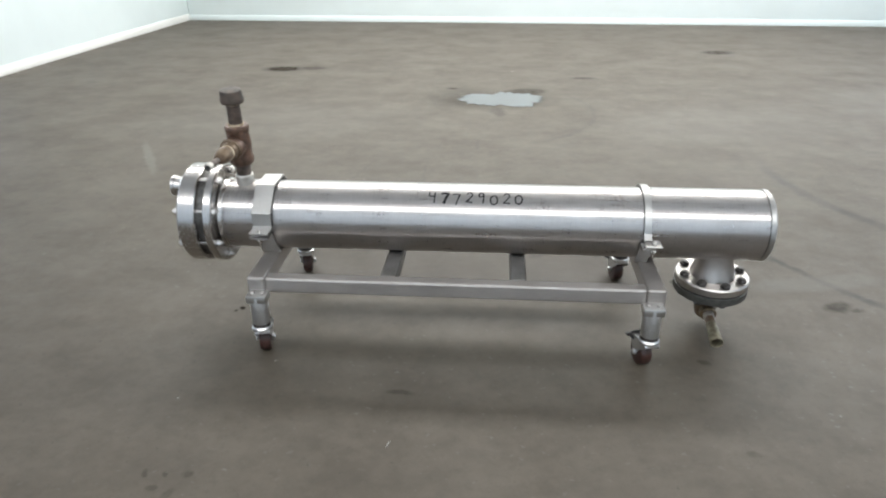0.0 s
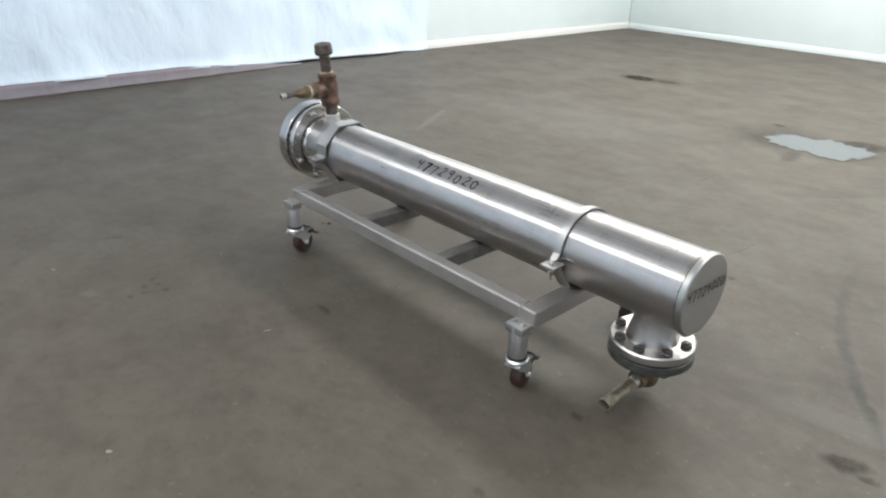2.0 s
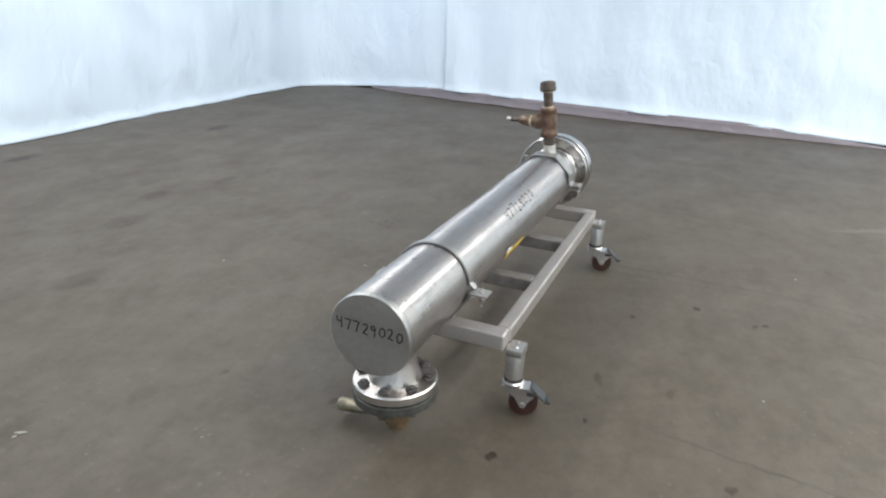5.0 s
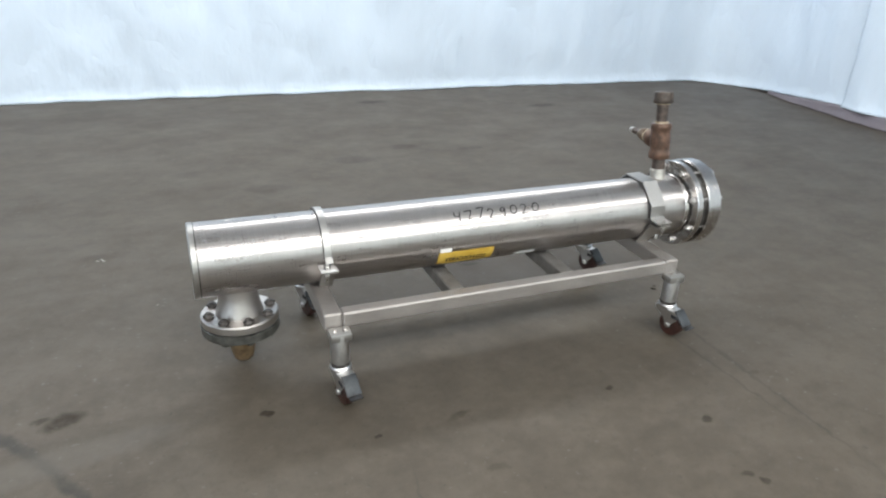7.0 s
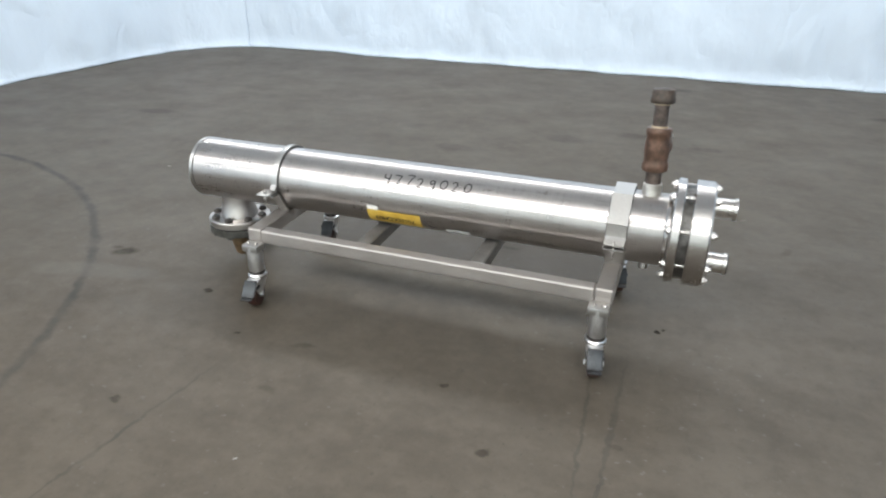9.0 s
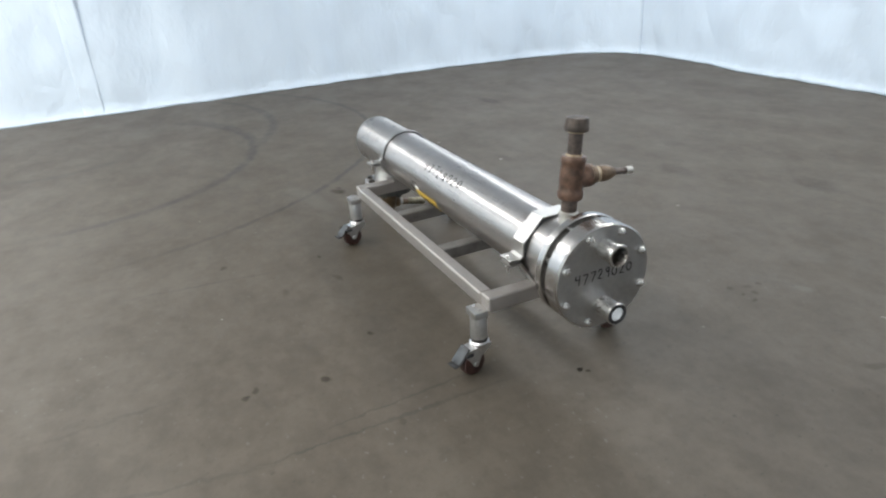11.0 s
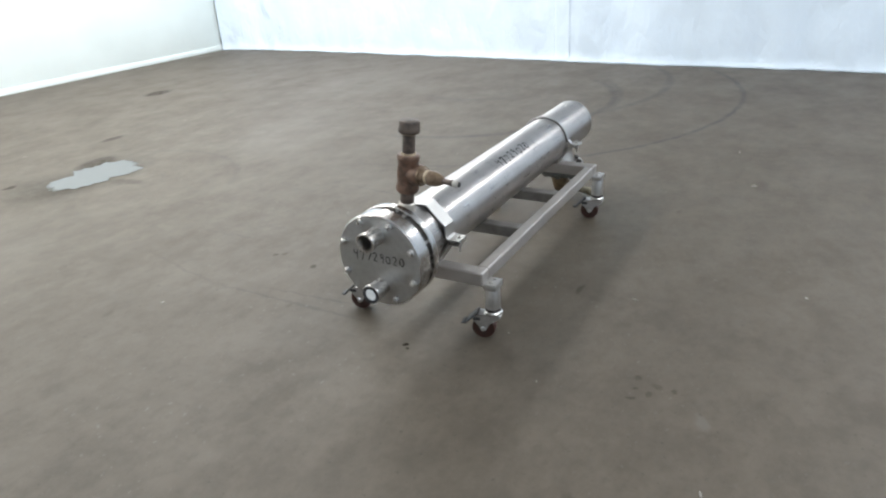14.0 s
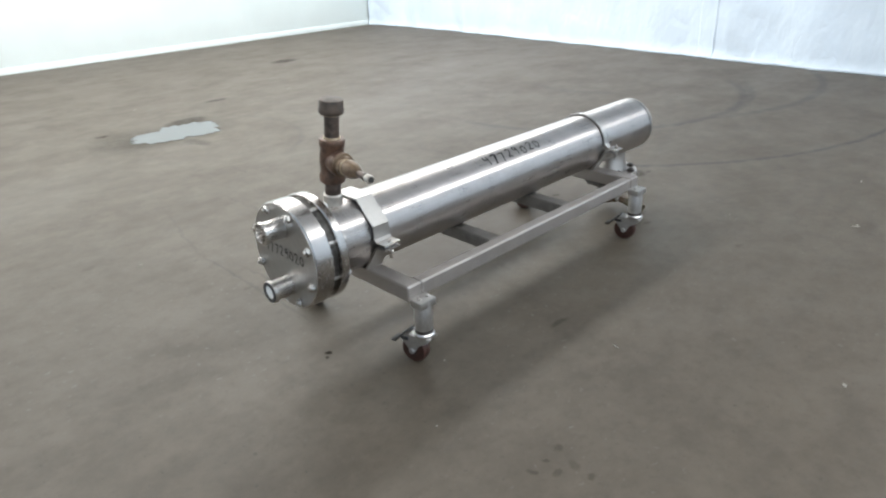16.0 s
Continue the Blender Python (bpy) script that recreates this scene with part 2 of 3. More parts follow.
    for x, y, rx, ry, turn, k in SCUFFS:
        marks = calc(nt, "MAXIMUM", marks, calc(nt, "MULTIPLY", spot(x, y, rx, ry, turn), k))
    marks = calc(nt, "MULTIPLY", marks, remap(nt, worn, 0.36, 0.6, 0.4, 1))
    col = blend(nt, marks, col, (0.03, 0.027, 0.023))
    stains = None
    for x, y, rx, ry, turn, k in STAINS_NEAR + SPECKS + STAINS_NORTH + STAINS_SOUTH:
        s = calc(nt, "MULTIPLY", spot(x, y, rx, ry, turn), k)
        stains = s if stains is None else calc(nt, "MAXIMUM", stains, s)
    stains = calc(nt, "MULTIPLY", stains, remap(nt, fine, 0.3, 0.6, 0.65, 1))
    col = blend(nt, stains, col, (0.012, 0.011, 0.01))
    pale = None
    for x, y, rx, ry, turn, k in PALE:
        s = calc(nt, "MULTIPLY", spot(x, y, rx, ry, turn), k)
        pale = s if pale is None else calc(nt, "MAXIMUM", pale, s)
    col = blend(nt, pale, col, (0.125, 0.117, 0.102))
    nt.links.new(remap(nt, stains, 0, 0.6, 0.32, 0.0), b.inputs["Specular IOR Level"])
    nt.links.new(col, b.inputs["Base Color"])
    nt.links.new(calc(nt, "SUBTRACT", remap(nt, mid, 0.3, 0.7, 0.62, 0.5), calc(nt, "MULTIPLY", stains, 0.12)), b.inputs["Roughness"])
    bump(nt, b, calc(nt, "ADD", calc(nt, "MULTIPLY", fine, 0.7), calc(nt, "MULTIPLY", grit, 0.3)), 0.14, 0.004)
    return mat


# x, y, half lengths, turn, darkness
STAINS_NEAR = [
    (1.352, 0.151, 0.06, 0.036, 20, 0.52), (1.41, 0.13, 0.026, 0.014, 10, 0.4), (0.82, 0.3, 0.02, 0.013, 0, 0.6), (0.55, 0.5, 0.012, 0.009, 0, 0.55),
    (-0.39, 0.736, 0.023, 0.014, 30, 0.5), (-0.2, 0.517, 0.012, 0.009, 0, 0.5), (-0.77, 0.002, 0.0135, 0.011, 0, 0.9), (-0.79, -0.015, 0.007, 0.006, 0, 0.6),
    (0.82, -0.615, 0.024, 0.012, 0, 0.2), (0.28, 0.715, 0.03, 0.014, 0, 0.22), (-0.71, 0.6, 0.02, 0.012, 0, 0.2),
    (0.79, -0.217, 0.02, 0.012, 0, 0.35), (-0.14, -0.43, 0.0432, 0.0144, 0, 0.35), (0.3, 0.48, 0.04, 0.014, 20, 0.3),
    (-1.21, -0.77, 0.043, 0.018, 60, 0.22), (-1.07, 1.26, 0.03, 0.02, 0, 0.16),
]
SPECKS = [
    (-0.63, -0.78, 0.013, 0.013, 0, 0.3), (-0.7, -0.84, 0.016, 0.012, 0, 0.3), (-0.66, -0.9, 0.011, 0.012, 0, 0.3),
    (-0.68, -0.79, 0.009, 0.01, 0, 0.3), (-0.645, -0.85, 0.022, 0.012, 40, 0.26), (-0.74, -0.79, 0.01, 0.012, 0, 0.3),
    (0.67, 0.9, 0.02, 0.016, 0, 0.4), (-0.33, 0.96, 0.02, 0.014, 0, 0.4), (-0.36, 0.99, 0.012, 0.012, 0, 0.4),
]
STAINS_NORTH = [
    (-1.84, 4.13, 0.2, 0.13, 0, 0.7), (-1.58, 4.17, 0.14, 0.08, 0, 0.55), (2.31, 5.08, 0.18, 0.12, 0, 0.62),
    (-0.1, 3.12, 0.34, 0.3, 0, 0.36), (0.3, 3.08, 0.3, 0.28, 0, 0.26), (0.34, 3.33, 0.2, 0.12, 20, 0.55),
    (-0.23, 3.43, 0.05, 0.034, 0, 0.6), (0.86, 3.85, 0.12, 0.05, 0, 0.55), (0.13, 2.74, 0.06, 0.16, 10, 0.4),
]
STAINS_SOUTH = [
    (2.79, -1.65, 0.16, 0.06, 5, 0.36), (0.53, -1.6, 0.13, 0.07, 0, 0.2), (0.92, -1.93, 0.1, 0.06, 0, 0.14),
    (-0.06, -1.98, 0.14, 0.08, 0, 0.28), (-0.62, -3.5, 0.14, 0.06, 0, 0.45), (-2.0, -3.09, 0.13, 0.06, 0, 0.45),
    (-0.44, -2.18, 0.1, 0.06, 0, 0.3), (-0.88, -2.05, 0.1, 0.04, 0, 0.28), (1.31, -0.93, 0.08, 0.04, 0, 0.14),
    (1.02, -0.75, 0.06, 0.03, 0, 0.12),
]
# wheel arcs: centre, radius, middle and half of the angle, width, darkness
ARCS = [
    (3.18, 1.64, 2.23, -108, 72, 0.03, 0.92), (2.88, 1.64, 1.28, -112, 80, 0.052, 0.85), (2.95, 1.7, 1.36, -78, 30, 0.045, 0.6),
    (3.6, 1.72, 1.65, -87, 44, 0.05, 0.7), (3.4, 1.7, 0.6, -170, 50, 0.06, 0.45), (0.0, 2.75, 0.81, -12, 62, 0.03, 0.35),
]
# thin scuffed lines: middle, half lengths, turn, darkness
SCUFFS = [
    (0.55, 1.0, 0.34, 0.007, 82, 0.6), (-0.615, 0.56, 0.28, 0.006, 94, 0.5), (-0.69, 0.62, 0.42, 0.0075, 90, 0.55),
    (-0.64, 1.3, 0.36, 0.008, 78, 0.4), (0.01, 1.96, 0.1, 0.01, 90, 0.4), (-0.255, 1.38, 0.2, 0.008, 92, 0.35),
]
PALE = [
    (-1.9, 1.62, 0.35, 0.03, -60, 0.6), (-0.77, -1.0, 0.04, 0.02, 30, 0.35), (1.6, 2.5, 0.9, 0.5, 20, 0.25),
    (-1.4, 2.4, 1.0, 0.5, 10, 0.2), (1.35, 0.32, 0.3, 0.06, 10, 0.25), (3.2, 3.0, 0.8, 0.6, 0, 0.25),
]


def cloth(name, colour):
    mat, nt, b = material(name, colour, 0.55)
    big = noise_tex(nt, coords(nt, (1, 1, 0.16)), 2.2, 4, 0.55)
    nt.links.new(blend(nt, remap(nt, big, 0.35, 0.65, 0, 1), tuple(c * 0.93 for c in colour), colour), b.inputs["Base Color"])
    crumple = nt.nodes.new("ShaderNodeTexVoronoi")
    crumple.feature = "DISTANCE_TO_EDGE"
    crumple.inputs["Scale"].default_value = 3.2
    bend = nt.nodes.new("ShaderNodeTexNoise")
    bend.inputs["Scale"].default_value, bend.inputs["Detail"].default_value = 2.0, 4
    nt.links.new(coords(nt, (1, 1, 0.6)), bend.inputs["Vector"])
    nt.links.new(bend.outputs["Color"], crumple.inputs["Vector"])
    ridge = remap(nt, crumple.outputs["Distance"], 0, 0.3, 0, 1)
    soft = noise_tex(nt, coords(nt, (1, 1, 0.5)), 5, 3, 0.5)
    height = calc(nt, "ADD", calc(nt, "MULTIPLY", ridge, 0.5), calc(nt, "ADD", calc(nt, "MULTIPLY", soft, 0.6), big))
    bump(nt, b, height, 0.36, 0.03)
    return mat


def painted(name, colour, rough=0.6):
    mat, nt, b = material(name, colour, rough)
    v = coords(nt)
    big, fine = noise_tex(nt, v, 1.2, 4), noise_tex(nt, v, 120, 3)
    nt.links.new(blend(nt, remap(nt, big, 0.35, 0.65, 0, 1), tuple(c * 0.94 for c in colour), colour), b.inputs["Base Color"])
    bump(nt, b, fine, 0.15, 0.001)
    return mat


FLOOR = concrete_floor()
CURTAIN = cloth("white_sheeting", (0.676, 0.77, 0.875))
MAUVE = cloth("mauve_cloth_hem", (0.19, 0.165, 0.185))
WALL = painted("white_wall_paint", (0.75, 0.82, 0.815))
CEILING = painted("pale_ceiling", (0.82, 0.82, 0.825), 0.8)
TRIM = painted("cream_trim", (0.8, 0.795, 0.76), 0.55)
WATER, water_nodes, water_b = material("shallow_water", (0.07, 0.074, 0.078), 0.02)
water_b.inputs["IOR"].default_value = 1.55
water_b.inputs["Specular IOR Level"].default_value = 0.65


# ---------------------------------------------------------------- mesh tools
def mesh_of(name, bm, mat, angle=35):
    me = bpy.data.meshes.new(name)
    bmesh.ops.recalc_face_normals(bm, faces=bm.faces)
    bm.to_mesh(me)
    bm.free()
    me.materials.append(mat)
    me.polygons.foreach_set("use_smooth", [True] * len(me.polygons))
    me.set_sharp_from_angle(angle=radians(angle))
    return me


def part(name, bm, mat, parent=None, label="", m=None, angle=35):
    """One mesh object under a thing or a part; bm may be a mesh that is shared."""
    ob = new(name, bm if isinstance(bm, bpy.types.Mesh) else mesh_of(name, bm, mat, angle))
    ob.parent = parent
    if m is not None:
        ob.matrix_basis = m
    return tagged(ob, label)


def thing(name, label, category, at=(0, 0, 0), group="", kind=""):
    ob = new(name)
    ob.location = at
    ob.empty_display_size = 0.1
    return tagged(ob, label, category, group, kind)


def along(p, q):
    """The pose that lays z from p towards q."""
    p, q = Vector(p), Vector(q)
    return Matrix.Translation(p) @ (q - p).to_track_quat("Z", "Y").to_matrix().to_4x4()


def lathe(profile, m=None, n=40, bm=None, closed=False):
    """Turn (radius, height) pairs round z; open ends are capped unless closed joins last to first."""
    bm = bm or bmesh.new()
    rings = []
    for r, h in profile:
        if r < 1e-6:
            rings.append([bm.verts.new((0, 0, h))])
        else:
            rings.append([bm.verts.new((r * math.cos(2 * math.pi * i / n), r * math.sin(2 * math.pi * i / n), h)) for i in range(n)])
    pairs = list(zip(rings, rings[1:])) + ([(rings[-1], rings[0])] if closed else [])
    for a, b in pairs:
        for i in range(n):
            j = (i + 1) % n
            if len(a) == 1 and len(b) == 1:
                continue
            if len(a) == 1:
                bm.faces.new((a[0], b[i], b[j]))
            elif len(b) == 1:
                bm.faces.new((a[i], a[j], b[0]))
            else:
                bm.faces.new((a[i], a[j], b[j], b[i]))
    if not closed:
        for ring in (rings[0], rings[-1]):
            if len(ring) > 1:
                bm.faces.new(ring)
    if m is not None:
        bmesh.ops.transform(bm, matrix=m, verts=[v for r in rings for v in r])
    return bm


def rod(p, q, r, n=24, chamfer=0.0, bm=None):
    length = (Vector(q) - Vector(p)).length
    c = chamfer
    prof = [(r - c, 0), (r, c), (r, length - c), (r - c, length)] if c else [(r, 0), (r, length)]
    return lathe(prof, along(p, q), n, bm)


def hexagon(p, q, r, bm=None):
    length = (Vector(q) - Vector(p)).length
    c = r * 0.12
    return lathe([(r - c, 0), (r, c), (r, length - c), (r - c, length)], along(p, q), 6, bm)


def block(x0, x1, y0, y1, z0, z1, edge=0.0, bm=None, segments=2):
    bm = bm or bmesh.new()
    made = bmesh.ops.create_cube(bm, size=1, matrix=Matrix.Translation(((x0 + x1) / 2, (y0 + y1) / 2, (z0 + z1) / 2)) @ Matrix.Diagonal((x1 - x0, y1 - y0, z1 - z0, 1)))
    if edge:
        bmesh.ops.bevel(bm, geom=list({e for v in made["verts"] for e in v.link_edges}), offset=edge, segments=segments, affect="EDGES", profile=0.5)
    return bm


def band(line, x0, x1, thick):
    """A strap of even thickness along a line of (y, z), between two x planes."""
    pts = [Vector(p) for p in line]
    outer = []
    for i, p in enumerate(pts):
        d1 = (p - pts[i - 1]).normalized() if i else None
        d2 = (pts[i + 1] - p).normalized() if i + 1 < len(pts) else None
        n1 = Vector((-d1.y, d1.x)) if d1 else None
        n2 = Vector((-d2.y, d2.x)) if d2 else None
        if n1 and n2:
            n = (n1 + n2).normalized()
            n = n / max(0.35, n.dot(n1))
        else:
            n = n1 or n2
        outer.append(p + n * thick)
    bm = bmesh.new()
    grid = []
    for p, q in zip(pts, outer):
        grid.append([bm.verts.new(v) for v in ((x0, p.x, p.y), (x1, p.x, p.y), (x1, q.x, q.y), (x0, q.x, q.y))])
    for a, b in zip(grid, grid[1:]):
        for i in range(4):
            j = (i + 1) % 4
            bm.faces.new((a[i], a[j], b[j], b[i]))
    bm.faces.new(grid[0])
    bm.faces.new(grid[-1])
    return bm


# ---------------------------------------------------------------- the room
floor = part("floor", block(-6.2, 6.6, -5.6, 8.2, -0.12, 0), FLOOR)
tagged(floor, "worn grey concrete floor with dark stains and tyre marks", "floor", kind="structure")
ceiling = part("ceiling", block(-6.2, 6.6, -5.6, 8.2, 4.1, 4.2), CEILING)
tagged(ceiling, "plain pale ceiling above the concrete floor", "ceiling", kind="structure")


def wall(name, p, q, label, thick=0.15, height=4.1):
    """A wall from p to q on the floor; its inner face lies on that line."""
    p, q = Vector((*p, 0)), Vector((*q, 0))
    d = (q - p).normalized()
    m = Matrix(((d.x, -d.y, 0, p.x), (d.y, d.x, 0, p.y), (0, 0, 1, 0), (0, 0, 0, 1)))
    bm = block(0, (q - p).length, 0, thick, 0, height, 0.004)
    bmesh.ops.transform(bm, matrix=m, verts=bm.verts)
    ob = part(name, bm, WALL)
    tagged(ob, label, "wall", kind="structure")
    return m, (q - p).length


m, ln = wall("wall_north", (-4.07, 7.27), (5.05, 6.85), "smooth white painted wall behind the open floor")
bm = block(0.0, ln, -0.007, -0.001, 0.0, 0.07, 0.003)
bmesh.ops.transform(bm, matrix=m, verts=bm.verts)
tagged(part("baseboard", bm, WALL), "low white baseboard along the wall", "baseboard", kind="structure")
m, ln = wall("wall_west", (-4.29, 3.45), (-4.07, 7.27), "smooth white painted side wall")
bm = block(0.0, ln - 0.02, -0.009, -0.001, 0.0, 0.085, 0.004)
bmesh.ops.transform(bm, matrix=m, verts=bm.verts)
tagged(part("baseboard", bm, TRIM), "cream baseboard along the side wall", "baseboard", kind="structure")
wall("wall_far_west", (-5.6, -5.2), (-5.6, 3.6), "plain wall hidden behind the hanging sheets")
wall("wall_far_east", (6.3, 7.6), (6.3, -5.2), "plain wall hidden behind the hanging sheets")
wall("wall_far_south", (6.4, -5.2), (-5.6, -5.2), "plain wall hidden behind the hanging sheets")


def curtain(name, line, label, hem, seed, fold=0.05, height=4.1, material_=None, rows=34, cell=0.05):
    """A hanging sheet along a line on the floor, with soft folds and creases; hem gives the lower edge's height."""
    pts = [Vector(p) for p in line]
    path = []
    for i in range(len(pts) - 1):
        p0, p1, p2, p3 = pts[max(i - 1, 0)], pts[i], pts[i + 1], pts[min(i + 2, len(pts) - 1)]
        k = max(2, int((p2 - p1).length / cell))
        for j in range(k):
            t = j / k
            path.append(0.5 * (2 * p1 + (p2 - p0) * t + (2 * p0 - 5 * p1 + 4 * p2 - p3) * t * t + (3 * p1 - p0 - 3 * p2 + p3) * t ** 3))
    path.append(pts[-1])
    bm = bmesh.new()
    grid, s = [], 0.0
    for i, p in enumerate(path):
        if i:
            s += (p - path[i - 1]).length
        d = (path[min(i + 1, len(path) - 1)] - path[max(i - 1, 0)]).normalized()
        n = Vector((-d.y, d.x))
        top = height(s, p) if callable(height) else height
        z0 = hem(s, p) + 0.006 * abs(noise.noise((s * 1.3, seed, 4.0)))
        col = []
        for r in range(rows + 1):
            f = (r / rows) ** 1.5
            z = z0 + (top - z0) * f
            off = fold * (1.2 * noise.noise((s * 1.1, z * 0.25, seed)) + 0.6 * noise.noise((s * 3.1 + 0.4 * z, z * 0.5, seed + 5)))
            off += fold * 0.35 * noise.noise((s * 5 + z * 3, z * 2.5 - s * 2, seed + 9))
            off += fold * 0.16 * noise.noise((s * 10 + 0.5 * z, z * 0.7, seed + 14))
            low = max(0.0, 1 - (z - z0) / 0.09)
            off += low * (0.014 * noise.noise((s * 6, 1.0, seed + 20)) - 0.022 * low)
            col.append(bm.verts.new((p.x + n.x * off, p.y + n.y * off, z)))
        grid.append(col)
    for a, b in zip(grid, grid[1:]):
        for r in range(rows):
            bm.faces.new((a[r], b[r], b[r + 1], a[r + 1]))
    ob = part(name, bm, material_ or CURTAIN, angle=180)
    mod = ob.modifiers.new("thickness", "SOLIDIFY")
    mod.thickness, mod.offset = 0.004, 0.0
    return tagged(ob, label, "curtain", "sheets hung round the floor")


curtain("curtain", ((-4.41, -2.14), (-4.38, -1.5), (-4.3, -0.5), (-4.28, 0.4), (-4.3, 1.3), (-4.34, 2.2), (-4.3, 3.0), (-4.26, 3.62)),
        "white cloth sheet hung above a mauve hem", lambda s, p: 0.022 + 0.068 * max(0, min(1, (1.9 - p.y) / 1.2)) - 0.018 * max(0, min(1, (p.y - 2.9) / 0.5)), 4.0)
curtain("curtain_hem", ((-4.6, -3.1), (-4.5, -2.7), (-4.4, -2.1), (-4.35, -1.5), (-4.27, -0.5), (-4.25, 0.4), (-4.27, 1.3), (-4.3, 2.0)),
        "mauve cloth strip pooling on the floor below a sheet", lambda s, p: 0.001, 8.2, 0.012,
        lambda s, p: 0.012 + 0.09 * max(0, min(1, (2.0 - p.y) / 1.2)) * max(0, min(1, (p.y + 3.2) / 1.0)), MAUVE, 4)
curtain("curtain", ((3.7, -3.97), (3.0, -4.0), (2.0, -3.97), (1.0, -3.96), (0.0, -3.97), (-1.2, -3.94), (-2.4, -3.91), (-3.4, -3.91), (-4.0, -3.88), (-4.42, -3.68), (-4.58, -3.2), (-4.52, -2.7), (-4.44, -2.1)),
        "white plastic sheet curtain with creases, touching the floor", lambda s, p: 0.002 + 0.085 * max(0, min(1, (p.y + 3.4) / 1.1)), 12.7)
curtain("curtain", ((4.78, 1.52), (4.69, 0.6), (4.63, -0.6), (4.53, -1.8), (4.44, -2.55), (4.3, -3.25), (4.02, -3.74), (3.62, -3.95)),
        "white plastic sheet curtain bending round the corner", lambda s, p: 0.002, 21.3)
curtain("curtain", ((4.95, 6.835), (5.02, 6.1), (5.0, 5.2), (4.93, 4.2), (4.88, 3.2), (4.82, 2.2), (4.745, 1.5), (4.715, 1.34)),
        "white cloth sheet with a free edge overlapping its neighbour", lambda s, p: 0.002, 30.9)

# water lying in the floor's hollow
bm = bmesh.new()
rim = []
for i in range(150):
    a = 2 * math.pi * i / 150
    c, d = math.cos(a), math.sin(a)
    w = 0.85 + 0.3 * noise.noise((c * 1.3, d * 1.3, 2.9)) + 0.2 * noise.noise((c * 3.5, d * 3.5, 7.2)) + 0.16 * noise.noise((c * 9, d * 9, 1.2)) + 0.07 * noise.noise((c * 26, d * 26, 4.2))
    rim.append(bm.verts.new((0.17 + 0.37 * w * c, 3.1 + 0.235 * w * d, 0.003)))
middle = bm.verts.new((0.17, 3.1, 0.003))
for i in range(150):
    bm.faces.new((rim[i], rim[(i + 1) % 150], middle))
tagged(part("puddle", bm, WATER), "shallow puddle of clear water on the concrete", "puddle", kind="stuff")

# pale crumbs and flakes lying about
bm = bmesh.new()
for x, y, a, b, turn in ((-0.14, -0.645, 0.035, 0.006, 70), (1.1, -0.45, 0.012, 0.01, 0), (0.11, -1.22, 0.025, 0.02, 30), (1.49, 3.72, 0.04, 0.02, 0), (0.26, 4.08, 0.05, 0.02, 10),
                         (1.3, -0.9, 0.05, 0.02, 120), (-1.05, -1.05, 0.03, 0.012, 20), (-0.91, 1.12, 0.02, 0.012, 0), (0.2, 0.98, 0.016, 0.01, 40), (1.32, -0.9, 0.02, 0.015, 0),
                         (1.34, 0.92, 0.015, 0.01, 0), (-0.55, -0.3, 0.012, 0.009, 30), (1.9, -0.75, 0.03, 0.015, 10), (-0.78, -0.5, 0.01, 0.008, 0)):
    bmesh.ops.create_icosphere(bm, subdivisions=1, radius=1, matrix=pose(x, y, 0.002, 0, 0, turn) @ Matrix.Diagonal((a * 0.45, b * 0.32, 0.002, 1)))
tagged(part("debris", bm, CHIP), "small pale crumbs and flakes scattered on concrete", "debris", kind="stuff")

# ---------------------------------------------------------------- writing with a marker
STROKES = {
    "4": (((0.1, 1.0), (0.08, 0.6), (0.55, 0.58)), ((0.55, 1.0), (0.52, 0.4), (0.5, 0.0))),
    "7": (((0.05, 0.92), (0.35, 0.97), (0.65, 0.95), (0.45, 0.5), (0.28, 0.0)),),
    "2": (((0.08, 0.8), (0.25, 0.98), (0.48, 0.93), (0.52, 0.7), (0.35, 0.4), (0.08, 0.08), (0.2, 0.12), (0.6, 0.05)),),
    "9": (((0.5, 0.85), (0.3, 0.98), (0.1, 0.8), (0.2, 0.55), (0.42, 0.6), (0.5, 0.85), (0.5, 0.5), (0.46, 0.0)),),
    "0": (((0.3, 0.9), (0.12, 0.75), (0.05, 0.45), (0.15, 0.15), (0.38, 0.08), (0.58, 0.28), (0.6, 0.6), (0.48, 0.85), (0.3, 0.9)),),
}


def digit(ch, place, u0, size, pen, rng, jitter, wide=0.9):
    """One marker digit laid on a surface: place(u, v) gives the point and the outward normal."""
    bm = bmesh.new()
    up, lean = rng.uniform(-jitter, jitter), rng.uniform(-0.08, 0.12)
    for stroke in STROKES[ch]:
        pts = []
        for a, b in zip(stroke, stroke[1:]):
            for i in range(5):
                t = i / 5
                pts.append((a[0] + (b[0] - a[0]) * t, a[1] + (b[1] - a[1]) * t))
        pts.append(stroke[-1])
        left = right = None
        for i, (u, v) in enumerate(pts):
            q, w = pts[min(i + 1, len(pts) - 1)], pts[max(i - 1, 0)]
            d = Vector((q[0] - w[0], q[1] - w[1])).normalized()
            n = Vector((-d.y, d.x)) * pen * (0.85 + 0.3 * rng.random()) / 2
            uu, vv = u0 + (u + lean * v) * size * wide, (v + up) * size
            row = []
            for sgn in (1, -1):
                p, nor = place(uu + sgn * n.x, vv + sgn * n.y)
                row.append(bm.verts.new(Vector(p) + Vector(nor) * 0.0012))
            if left:
                bm.faces.new((left, right, row[1], row[0]))
            left, right = row
    return bm


